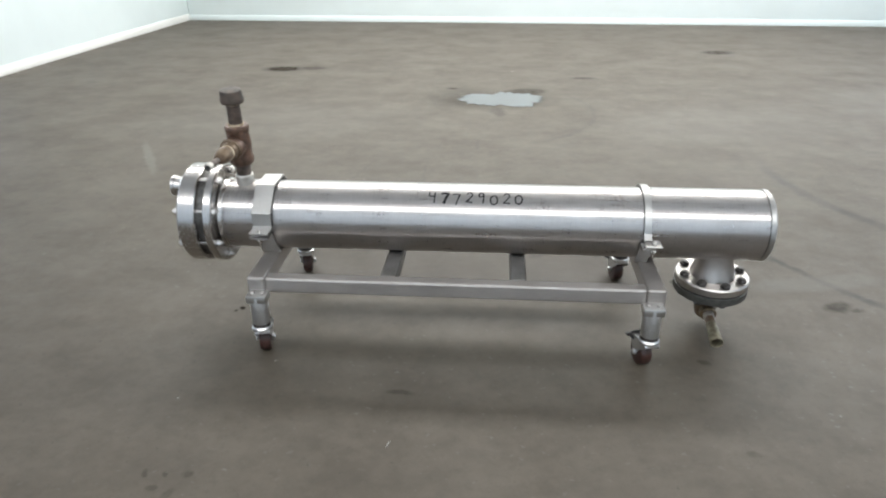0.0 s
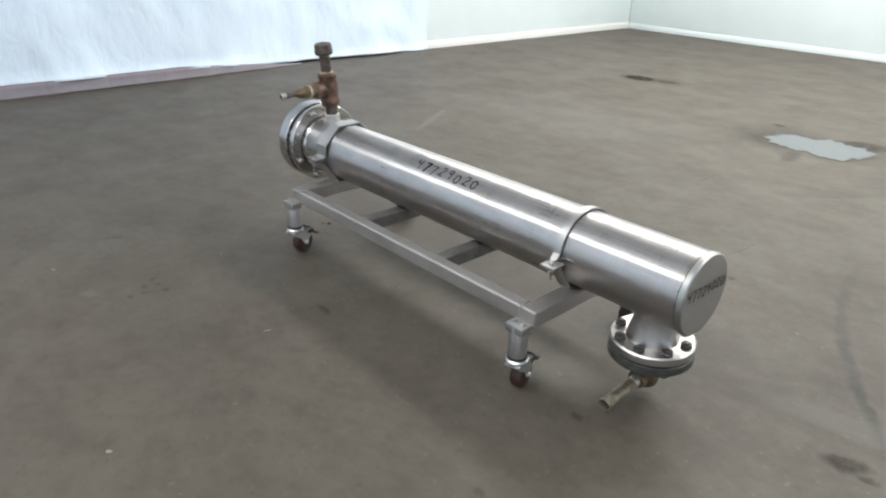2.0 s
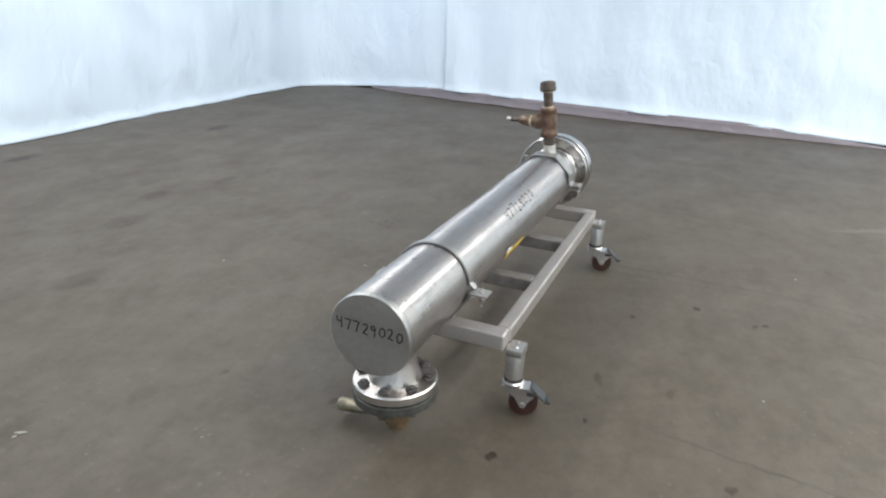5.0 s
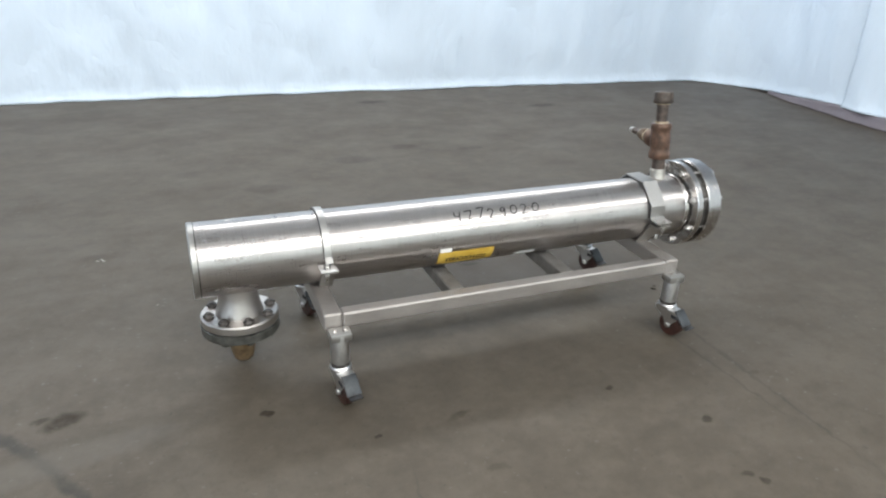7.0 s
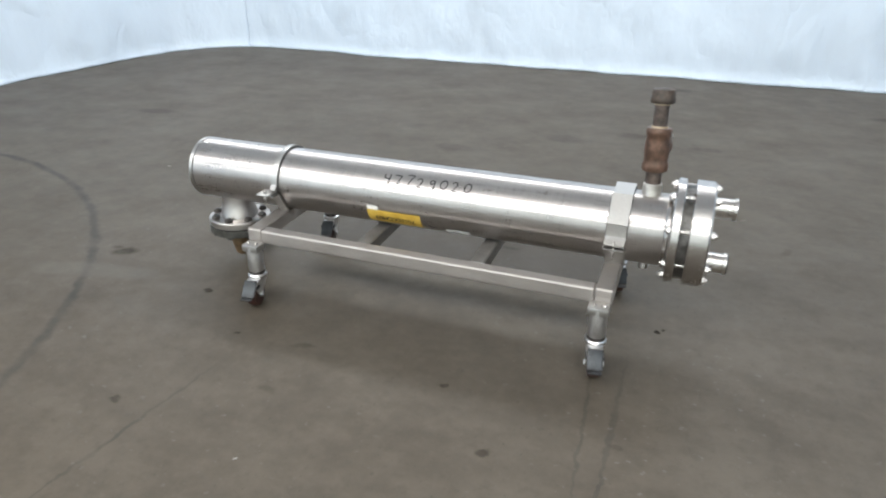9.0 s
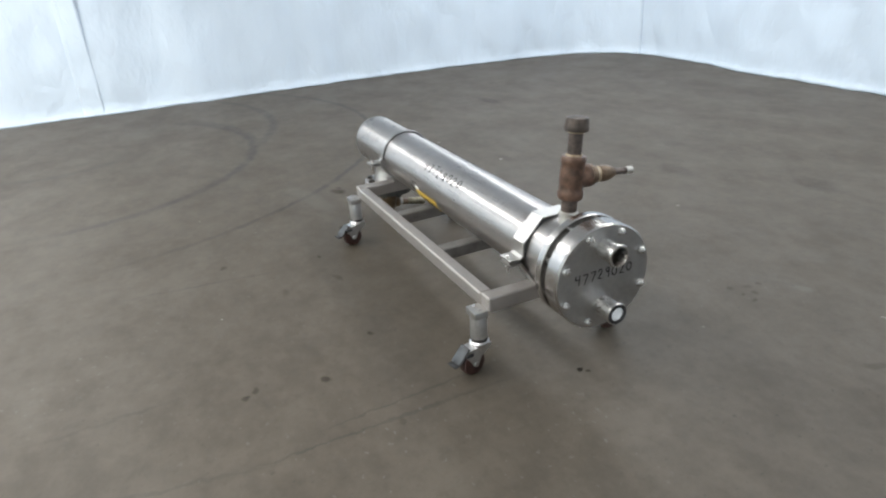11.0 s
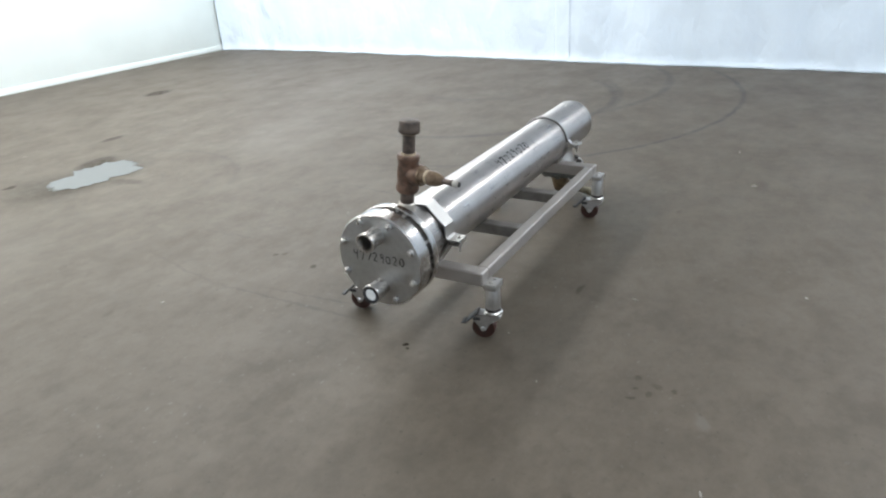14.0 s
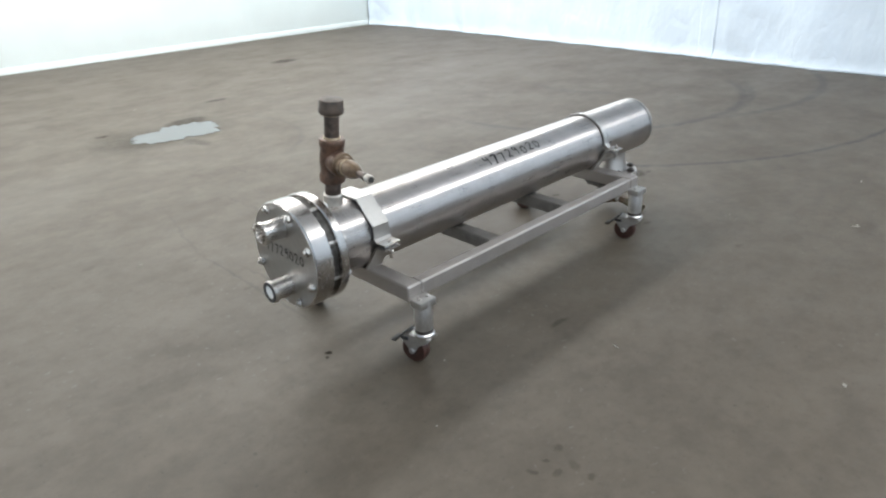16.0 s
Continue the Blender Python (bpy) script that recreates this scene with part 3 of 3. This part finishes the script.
def number_on(parent, text, place, size, pitch, pen, jitter=0.06, bold=(), wide=0.9):
    rng = random.Random(len(text) + int(size * 1e4))
    for k, ch in enumerate(text):
        part("marker_digit", digit(ch, place, k * pitch, size, pen * (1.9 if k in bold else 1), rng, jitter, wide), INK, parent, "handwritten black marker digit")


# ---------------------------------------------------------------- the wheeled frame
CY, CZ, R = 0.008, 0.374, 0.112
cart = thing("cart", "brushed stainless steel wheeled frame cradling a heat exchanger", "cart")
RZ0, RZ1, RW = 0.216, 0.265, 0.044
for y in (-0.22, 0.233):
    part("rail", block(-0.574, 0.582, y - RW / 2, y + RW / 2, RZ0, RZ1, 0.007, None, 4), FRAME, cart, angle=10)
for x in (-0.602, 0.61):
    part("end_member", block(x - 0.0275, x + 0.0275, -0.243, 0.252, RZ0 - 0.002, RZ1 + 0.001, 0.007, None, 4), FRAME, cart, angle=10)
for x in (-0.196, 0.204):
    part("cross_member", block(x - 0.025, x + 0.025, -0.1979, 0.2109, RZ0 + 0.002, RZ1 - 0.001, 0.006, None, 4), CROSS, cart, angle=10)

# saddles under the shell and straps over it
for x, half, wide in ((-0.605, 0.03, True), (0.591, 0.011, False)):
    t = half if wide else 0.02
    for side in (-1, 1):
        if side < 0:
            ln = [(-0.158, 0.355), (-0.122, 0.355), (-0.06, 0.264)]
        else:
            ln = [(0.076, 0.264), (0.138, 0.355), (0.174, 0.355)]
        part("saddle", band(ln, x - t, x + t, 0.006), STRAP, cart, "pale bent steel saddle plate")
    if wide:
        ln = [(-0.162, 0.371), (-0.121, 0.371), (-0.11, 0.38), (-0.108, 0.421), (-0.04, 0.489), (0.056, 0.489), (0.124, 0.421), (0.126, 0.38), (0.137, 0.371), (0.178, 0.371)]
    else:
        ln = [(-0.124, 0.37), (-0.114, 0.38)]
        ln += [(CY + (R + 0.004) * math.cos(radians(174 - k * 8.4)), CZ + (R + 0.004) * math.sin(radians(174 - k * 8.4))) for k in range(21)]
        ln += [(0.13, 0.38), (0.14, 0.37)]
    if wide:
        under = [(CY + (y - CY) * 0.965, CZ + (z - CZ) * 0.965) for y, z in ln[2:-2]]
    else:
        under = [(CY + (R + 0.0002) * math.cos(radians(176 - k * 8.2)), CZ + (R + 0.0002) * math.sin(radians(176 - k * 8.2))) for k in range(22)]
    # black strip added as the shadow in the gap between strap and shell
    part("strap_gap_shade", band(under[::-1], x - half - 0.0015, x + half + 0.0015, -0.0038), RUBBER, cart, "black strip painted as the shade under the strap", angle=20)
    strap = part("strap", band(ln[::-1], x - half, x + half, -0.005), STRAP, cart, "pale steel strap bolted over the shell", angle=20)
    if not wide:
        for y0, y1 in ((-0.168, -0.118), (0.134, 0.189)):
            part("strap_tab", block(x - 0.012, x + 0.036, y0, y1, 0.365, 0.3705, 0.002), STRAP, strap)
    for y in (-0.149, 0.167):
        xb = x if wide else x + 0.014
        bm = hexagon((xb, y, 0.3705), (xb, y, 0.379), 0.009)
        rod((xb, y, 0.325), (xb, y, 0.384), 0.004, 10, 0, bm)
        hexagon((xb, y, 0.343), (xb, y, 0.351), 0.009, bm)
        part("clamp_bolt", bm, BOLT, strap)

# legs with swivelling castors
leg_mesh = mesh_of("leg", lathe([(0.0, 0.118), (0.024, 0.118), (0.027, 0.121), (0.027, 0.218), (0.025, 0.222), (0, 0.2225)], n=28), ZINC)
collar_mesh = mesh_of("collar", lathe([(0.02, 0.098), (0.031, 0.098), (0.0325, 0.101), (0.0325, 0.108), (0.029, 0.112), (0.022, 0.118), (0.0, 0.118)], n=28), ZINC)
ring_mesh = mesh_of("dark_ring", lathe([(0.0265, 0.113), (0.0282, 0.113), (0.0282, 0.1235), (0.0265, 0.1235)], n=28, closed=True), IRON)


def fork_bmesh():
    bm = bmesh.new()
    for y in (-0.0235, 0.021):
        a = []
        for x, z in ((-0.03, 0.098), (0.055, 0.098), (0.068, 0.086), (0.067, 0.074), (0.047, 0.05), (0.042, 0.036), (0.026, 0.036), (0.01, 0.064), (-0.024, 0.086)):
            a.append((x, z))
        f = [bm.verts.new((x, y, z)) for x, z in a]
        g = [bm.verts.new((x, y + 0.0025, z)) for x, z in a]
        bm.faces.new(f)
        bm.faces.new(g)
        for i in range(len(a)):
            j = (i + 1) % len(a)
            bm.faces.new((f[i], f[j], g[j], g[i]))
    block(-0.031, 0.055, -0.0235, 0.0235, 0.094, 0.0985, 0.001, bm)
    rod((0.034, -0.029, 0.0435), (0.034, 0.029, 0.0435), 0.005, 10, 0, bm)
    hexagon((0.034, 0.0235, 0.0435), (0.034, 0.0295, 0.0435), 0.009, bm)
    hexagon((0.034, -0.0295, 0.0435), (0.034, -0.0235, 0.0435), 0.009, bm)
    return bm


def wheel_bmesh():
    prof = [(0.008, -0.018), (0.029, -0.018), (0.0395, -0.0165), (0.0427, -0.012), (0.0435, 0), (0.0427, 0.012), (0.0395, 0.0165), (0.029, 0.018), (0.008, 0.018)]
    return lathe(prof, pose(0.034, 0, 0.0435, 90, 0, 0), 32)


def hub_bmesh():
    return lathe([(0.0, -0.0198), (0.012, -0.0198), (0.015, -0.0182), (0.015, 0.0182), (0.012, 0.0198), (0, 0.0198)], pose(0.034, 0, 0.0435, 90, 0, 0), 24)


PEDAL = Matrix.Translation((0.054, 0, 0.106)) @ pose(0, 0, 0, 0, 44, 0)


def pedal_bmesh():
    """Tread plate sloping down in front of the fork, its two side arms and the lip below."""
    bm = block(0, 0.062, -0.023, 0.023, -0.004, 0, 0.0015)
    bmesh.ops.transform(bm, matrix=PEDAL, verts=bm.verts)
    for y in (-0.0255, 0.0255):
        block(0.044, 0.07, y - 0.0015, y + 0.0015, 0.078, 0.09, 0.001, bm)
    block(0.096, 0.114, -0.02, 0.02, 0.056, 0.061, 0.0015, bm)
    return bm


fork_mesh, wheel_mesh = mesh_of("fork", fork_bmesh(), ZINC), mesh_of("wheel", wheel_bmesh(), TYRE)
hub_mesh, pedal_mesh = mesh_of("hub", hub_bmesh(), GASKET), mesh_of("brake_pedal", pedal_bmesh(), RUBBER)
pad_bm = block(0.004, 0.058, -0.02, 0.02, 0.0002, 0.0018, 0.0006)
bmesh.ops.transform(pad_bm, matrix=PEDAL, verts=pad_bm.verts)
pad_mesh = mesh_of("pedal_pad", pad_bm, SLATE)
for x, y, turn in CASTORS:
    leg = part("leg", leg_mesh, None, cart, "zinc-plated tube leg stub", pose(x, y, 0))
    part("dark_ring", ring_mesh, None, leg)
    tab = math.copysign(1, y)
    part("leg_bracket", block(-0.031, 0.031, *sorted((-0.0215 * tab, 0.0265 * tab)), 0.2, 0.2255, 0.004), STRAP, leg, "pale welded end bracket")
    for bx in (-0.015, 0.015):
        part("bracket_bolt", hexagon((bx, 0.004 * tab, 0.225), (bx, 0.004 * tab, 0.231), 0.0075), BOLT, leg)
    castor = part("castor", fork_mesh, None, cart, "zinc castor with red-brown wheel and brake pedal", pose(x, y, 0, 0, 0, turn))
    part("collar", collar_mesh, None, castor)
    part("wheel", wheel_mesh, None, castor)
    part("hub", hub_mesh, None, castor)
    part("brake_pedal", pedal_mesh, None, castor, "black brake pedal")
    part("pedal_pad", pad_mesh, None, castor)

# ---------------------------------------------------------------- the heat exchanger
hx = thing("heat_exchanger", "long brushed stainless steel shell-and-tube heat exchanger clamped on a cart", "heat exchanger", (0, 0, 0))
lie = Matrix.Translation((0, CY, CZ)) @ pose(0, 0, 0, 0, 90, 0)
shell = part("shell", lathe([(R, -0.754), (R, 0.58), (R, 0.6), (R, 0.9515)], lie, 72), SHELL, hx, "brushed stainless tube", angle=30)
part("weld_seam", lathe([(R - 0.02, 0.95), (R - 0.0016, 0.95), (R - 0.0016, 0.956), (R - 0.02, 0.956)], lie, 64, closed=True), GASKET, hx, "dark seam before the end plate", angle=30)
part("end_plate", lathe([(R - 0.003, 0.9545), (R + 0.0012, 0.9545), (R + 0.0012, 0.9685), (R - 0.0025, 0.972), (0, 0.972)], lie, 72), FACE, hx, "flat dull steel end plate", angle=30)
part("weld_bead", lathe([(R + 0.0001, -0.752), (R + 0.006, -0.75), (R + 0.004, -0.742), (R + 0.0001, -0.738)], lie, 64, closed=True), FLANGE, hx)

# writing on the shell and the two ends


def on_shell(x0, a0, direction):
    def place(u, v):
        a = a0 + v / R
        n = Vector((0, -direction * math.cos(a), math.sin(a)))
        return Vector((x0 + direction * u, CY, CZ)) + n * R, n
    return place


number_on(shell, "47729020", on_shell(-0.083, radians(46), 1), 0.04, 0.0385, 0.0045, 0.1, bold=(1,), wide=1.0)
number_on(shell, "47729020", on_shell(0.178, radians(37), -1), 0.037, 0.0405, 0.0036, 0.16, wide=1.15)


def on_end(y0, z0, slope):
    return lambda u, v: (Vector((0.972, y0 + u, z0 + v + slope * u)), Vector((1, 0, 0)))


number_on(shell, "47729020", on_end(-0.084, CZ + 0.004, -0.02), 0.031, 0.0236, 0.0033)

# yellow sticker with a white tab, wrapped on the back of the shell


def patch(x0, x1, a0, a1, lift, n=8):
    bm = bmesh.new()
    rows = []
    for i in range(n + 1):
        a = radians(a0 + (a1 - a0) * i / n)
        nor = Vector((0, math.cos(a), math.sin(a)))
        rows.append([bm.verts.new(Vector((x, CY, CZ)) + nor * (R + lift)) for x in (x0, x1)])
    for a, b in zip(rows, rows[1:]):
        bm.faces.new((a[0], a[1], b[1], b[0]))
    return bm


sticker = part("sticker", patch(0.036, 0.232, -46, -14, 0.0012), YELLOW, shell, "yellow paper sticker with small black print")
part("sticker_tab", patch(0.19, 0.229, -14, -6, 0.0016, 3), PAPER, sticker, "white paper tab")


def lettering(text, size, width, put):
    """Built-in letters as a mesh, bent onto a surface by put(u, v)."""
    font = bpy.data.curves.new("lettering", "FONT")
    font.body, font.size, font.resolution_u, font.offset = text, size, 3, 0.0007
    holder = bpy.data.objects.new("lettering", font)
    me = bpy.data.meshes.new_from_object(holder)
    bpy.data.objects.remove(holder)
    bpy.data.curves.remove(font)
    right = max(v.co.x for v in me.vertices)
    for v in me.vertices:
        v.co = put(v.co.x * width / right, v.co.y)
    me.materials.append(INK)
    return me


def on_sticker(u, v):
    a = radians(-27.5) - v / R
    return Vector((0.058 + u, CY, CZ)) + Vector((0, math.cos(a), math.sin(a))) * (R + 0.0022)


part("lettering", lettering("701HXCH03", 0.028, 0.146, on_sticker), INK, sticker, "small black printed characters")


def fleck(x, turn, a, b):
    """A thin pale smear of paint on the shell's crown."""
    bm = bmesh.new()
    rim = []
    for i in range(14):
        w = 2 * math.pi * i / 14
        r = 1 + 0.35 * noise.noise((math.cos(w) * 2, math.sin(w) * 2, 3.3))
        u, v = a * r * math.cos(w), b * r * math.sin(w)
        t = radians(turn) + v / R
        rim.append(bm.verts.new(Vector((x + u, CY, CZ)) + Vector((0, math.cos(t), math.sin(t))) * (R + 0.0009)))
    bm.faces.new(rim)
    return bm


part("paint_fleck", fleck(0.857, 95, 0.009, 0.005), PAPER, shell, "small white paint fleck")
part("paint_fleck", fleck(0.838, 98, 0.004, 0.003), PAPER, shell, "small white paint fleck")
# white strip painted on for the bright glint along the shell's underside
part("painted_glint", patch(-0.132, -0.052, -46, -37, 0.002, 3), PLUG, shell, "narrow white strip painted as a glint low on the shell")

# flanged end: neck ring, dark gap, cover plate, bolts and two ports
FY, FZ, FR = 0.006, 0.377, 0.161
FX = -0.864
lie_f = Matrix.Translation((FX, FY, FZ)) @ pose(0, 0, 0, 0, 90, 0)
ring = part("flange_ring", lathe([(R - 0.01, 0.082), (FR - 0.003, 0.082), (FR, 0.085), (FR, 0.105), (FR - 0.003, 0.108), (R - 0.01, 0.108)], lie_f, 72, closed=True), FLANGE, hx, "machined steel flange ring", angle=30)
part("gasket", lathe([(0.06, 0.056), (FR - 0.017, 0.056), (FR - 0.017, 0.082), (0.06, 0.082)], lie_f, 64, closed=True), GASKET, hx, "dark recessed tube sheet edge", angle=30)
cover = part("cover_plate", lathe([(0.05, 0.056), (FR - 0.003, 0.056), (FR, 0.053), (FR, 0.004), (FR - 0.004, 0), (0, 0)], lie_f, 72), FLANGE, hx, "thick round stainless cover plate", angle=30)
part("cover_face", lathe([(FR - 0.005, 0.0002), (FR - 0.0055, -0.0015), (0, -0.0015)], lie_f, 64), FACE, cover, "dull flat face", angle=30)
for k in range(8):
    a = radians(22.5 + 45 * k)
    y, z = FY + 0.14 * math.cos(a), FZ + 0.14 * math.sin(a)
    bm = hexagon((FX - 0.0015, y, z), (FX - 0.0125, y, z), 0.0122)
    rod((FX - 0.012, y, z), (FX - 0.019, y, z), 0.0065, 12, 0.001, bm)
    part("bolt_nut", bm, BOLT, cover)
    bm = hexagon((FX + 0.108, y, z), (FX + 0.12, y, z), 0.0122)
    rod((FX + 0.117, y, z), (FX + 0.127, y, z), 0.006, 12, 0.001, bm)
    part("bolt_head", bm, BOLT, ring)
    part("bolt_shank", rod((FX + 0.056, y, z), (FX + 0.082, y, z), 0.0075, 14), BOLT, ring)
for dz, plug in ((0.09, False), (-0.09, True)):
    p = Matrix.Translation((FX, FY - 0.001, FZ + dz)) @ pose(0, 0, 0, 0, -90, 0)
    port = part("port", lathe([(0.03, 0), (0.03, 0.054), (0.0335, 0.056), (0.0335, 0.064), (0.032, 0.066), (0.0265, 0.066), (0.0255, 0.064), (0.0255, 0.004)], p, 32, closed=True), PORT, cover, "short bright pipe stub")
    part("bore", lathe([(0, 0.005), (0.0254, 0.005), (0.0254, 0.0055), (0, 0.006)], p, 24), HOLE, port)
    if plug:
        part("gasket_ring", lathe([(0.0245, 0.061), (0.0305, 0.0664), (0.0305, 0.0685), (0.0205, 0.0685), (0.0205, 0.061)], p, 28, closed=True), RUBBER, port, "dark ring")
        part("plug", lathe([(0.0, 0.05), (0.0205, 0.05), (0.0205, 0.065), (0.019, 0.0665), (0, 0.067)], p, 24), PLUG, port, "white plastic plug")
number_on(cover, "47729020", lambda u, v: (Vector((FX - 0.0015, FY + 0.1 - u, FZ - 0.004 + v)), Vector((-1, 0, 0))), 0.032, 0.0256, 0.0034)
bm = lathe([(0.014, 0.0), (0.014, 0.02), (0.012, 0.022), (0.008, 0.022)], along((-0.69, CY + 0.03, CZ - R + 0.008), (-0.69, CY + 0.036, CZ - R - 0.02)), 20)
part("drain_plug", bm, BOLT, shell, "small threaded plug under the shell")

# nozzle and bolted blind flange under the far end
NX, NY = 0.848, 0.024
down = Matrix.Translation((NX, NY, -0.005)) @ pose(0, 0, 0, 2.0, 0, 0)
part("nozzle", lathe([(0.057, 0.29), (0.057, 0.262), (0.0615, 0.238), (0.07, 0.206), (0.072, 0.2), (0.072, 0.19)], down, 48), NECK, hx, "short bright steel nozzle neck")
nfl = part("nozzle_flange", lathe([(0.05, 0.198), (0.112, 0.198), (0.116, 0.194), (0.116, 0.174), (0.114, 0.172), (0.05, 0.172)], down, 56, closed=True), NECK, hx, "raised stainless pipe flange")
blind = part("blind_flange", lathe([(0, 0.172), (0.106, 0.172), (0.106, 0.167), (0.114, 0.167), (0.117, 0.165), (0.117, 0.142), (0.114, 0.139), (0, 0.139)], down, 56), BLIND, hx, "dark grey-green blind flange")
bolt_m = hexagon((0, 0, 0.1981), (0, 0, 0.2085), 0.0165)
rod((0, 0, 0.208), (0, 0, 0.213), 0.0095, 12, 0.001, bolt_m)
bolt_mesh = mesh_of("flange_bolt", bolt_m, IRON)
nut_mesh = mesh_of("flange_nut", hexagon((0, 0, 0.127), (0, 0, 0.1389), 0.0145), BLIND)
for k in range(8):
    a = radians(10 + 45 * k)
    at = down @ Matrix.Translation((0.094 * math.cos(a), 0.094 * math.sin(a), 0))
    part("flange_bolt", bolt_mesh, None, nfl, "dark hex bolt", at)
    part("flange_nut", nut_mesh, None, blind, "", at)

# elbow and brass hose tail below it
elbow = part("elbow", lathe([(0.047, 0.144), (0.046, 0.118), (0.0425, 0.095), (0.034, 0.058), (0.03, 0.042), (0.024, 0.035), (0, 0.033)], Matrix.Translation((NX, NY, -0.007)), 28), ELBOW, hx, "rusty brown threaded elbow")
p0, p1 = Vector((NX - 0.002, NY - 0.03, 0.064)), Vector((NX - 0.009, -0.16, 0.039))
d = (p1 - p0).normalized()
part("elbow_outlet", rod(p0, p0 + d * 0.024, 0.027, 24, 0.003), ELBOW, elbow)
part("thread", rod(p0 + d * 0.024, p0 + d * 0.04, 0.0175, 20), SOCKET, elbow, "bright steel nipple")
part("union", hexagon(p0 + d * 0.04, p0 + d * 0.072, 0.0155), FITTING, elbow, "brass hex union")
part("hose_tail", lathe([(0.0155, 0.0), (0.018, 0.008), (0.0185, 0.05), (0.0205, 0.089), (0.0195, 0.091), (0.0165, 0.09), (0.0145, 0.02)], along(p0 + d * 0.07, p1), 24), BRASS, elbow, "pale brass hose tail")

# relief valve on top of the flanged end
v0, v1 = Vector((-0.684, 0.004, 0.47)), Vector((-0.676, -0.034, 0.8))
axis = along(v0, v1)
part("socket", lathe([(0.03, -0.03), (0.03, 0.0), (0.028, 0.004), (0.028, 0.045), (0.025, 0.048), (0, 0.048)], axis, 32), SOCKET, hx, "pale welded steel socket")
valve = part("valve_body", lathe([(0.0222, 0.085), (0.0351, 0.087), (0.0380, 0.093), (0.0380, 0.108), (0.0339, 0.117), (0.0351, 0.13), (0.0369, 0.15), (0.0351, 0.175), (0.0333, 0.19), (0.0369, 0.198), (0.0369, 0.21), (0.0339, 0.215), (0.0222, 0.216)], axis, 32), BRONZE, hx, "tarnished bronze valve body")
part("lower_pipe", lathe([(0.0235, 0.044), (0.0235, 0.088)], axis, 24), PIPE, valve, "dark brown pipe nipple")
part("thread_ring", lathe([(0.02, 0.2155), (0.0245, 0.2155), (0.0235, 0.221), (0.02, 0.221)], axis, 24, closed=True), SOLDER, valve, "pale thread tape")
part("upper_pipe", lathe([(0.021, 0.214), (0.021, 0.29)], axis, 24), PIPE, valve, "dark brown pipe nipple")
part("thread_ring", lathe([(0.02, 0.282), (0.0235, 0.282), (0.0245, 0.288), (0.02, 0.288)], axis, 24, closed=True), SOLDER, valve, "pale thread tape")
part("pipe_cap", lathe([(0.02, 0.286), (0.033, 0.287), (0.0355, 0.291), (0.0355, 0.302), (0.0335, 0.306), (0.034, 0.318), (0.031, 0.326), (0.02, 0.329), (0, 0.3295)], axis, 16), CAP, valve, "dark iron pipe cap", angle=50)
s0, s1 = Vector((-0.681, -0.016, 0.62)), Vector((-0.704, -0.214, 0.609))
side = along(s0, s1)
part("side_boss", lathe([(0.033, 0.0), (0.033, 0.03), (0.035, 0.034), (0.035, 0.05), (0.031, 0.053), (0, 0.053)], side, 28), BRONZE, valve, "bronze side outlet")
part("side_nut", lathe([(0.029, 0.05), (0.034, 0.052), (0.034, 0.058), (0.0285, 0.06), (0.027, 0.073), (0.024, 0.075)], side, 16), FITTING, valve, "dull brass hex nut", angle=20)
part("thread_ring", lathe([(0.014, 0.0745), (0.0235, 0.0745), (0.0245, 0.084), (0.014, 0.084)], side, 24, closed=True), SOLDER, valve, "pale thread tape")
part("reducer", lathe([(0.019, 0.083), (0.0245, 0.088), (0.0255, 0.1), (0.0225, 0.116), (0.0165, 0.132), (0.012, 0.139), (0, 0.14)], side, 24), FITTING, valve, "dull brass reducer")
part("nipple", lathe([(0.0095, 0.138), (0.0095, 0.17), (0.0115, 0.171), (0.0115, 0.176), (0.0095, 0.177), (0.0095, 0.182)], side, 20), PIPE, valve, "thin dark nipple")
part("nipple_end", lathe([(0.006, 0.18), (0.0115, 0.18), (0.0115, 0.198), (0.0105, 0.2), (0.006, 0.2)], side, 20, closed=True), SOCKET, valve, "pale ring end")
# closed disc, coloured dark for the shadow inside the nipple
part("bore", lathe([(0, 0.1965), (0.0085, 0.1965), (0.0085, 0.2012), (0, 0.2014)], side, 18), HOLE, valve, "dark disc painted as the shade of an open bore")
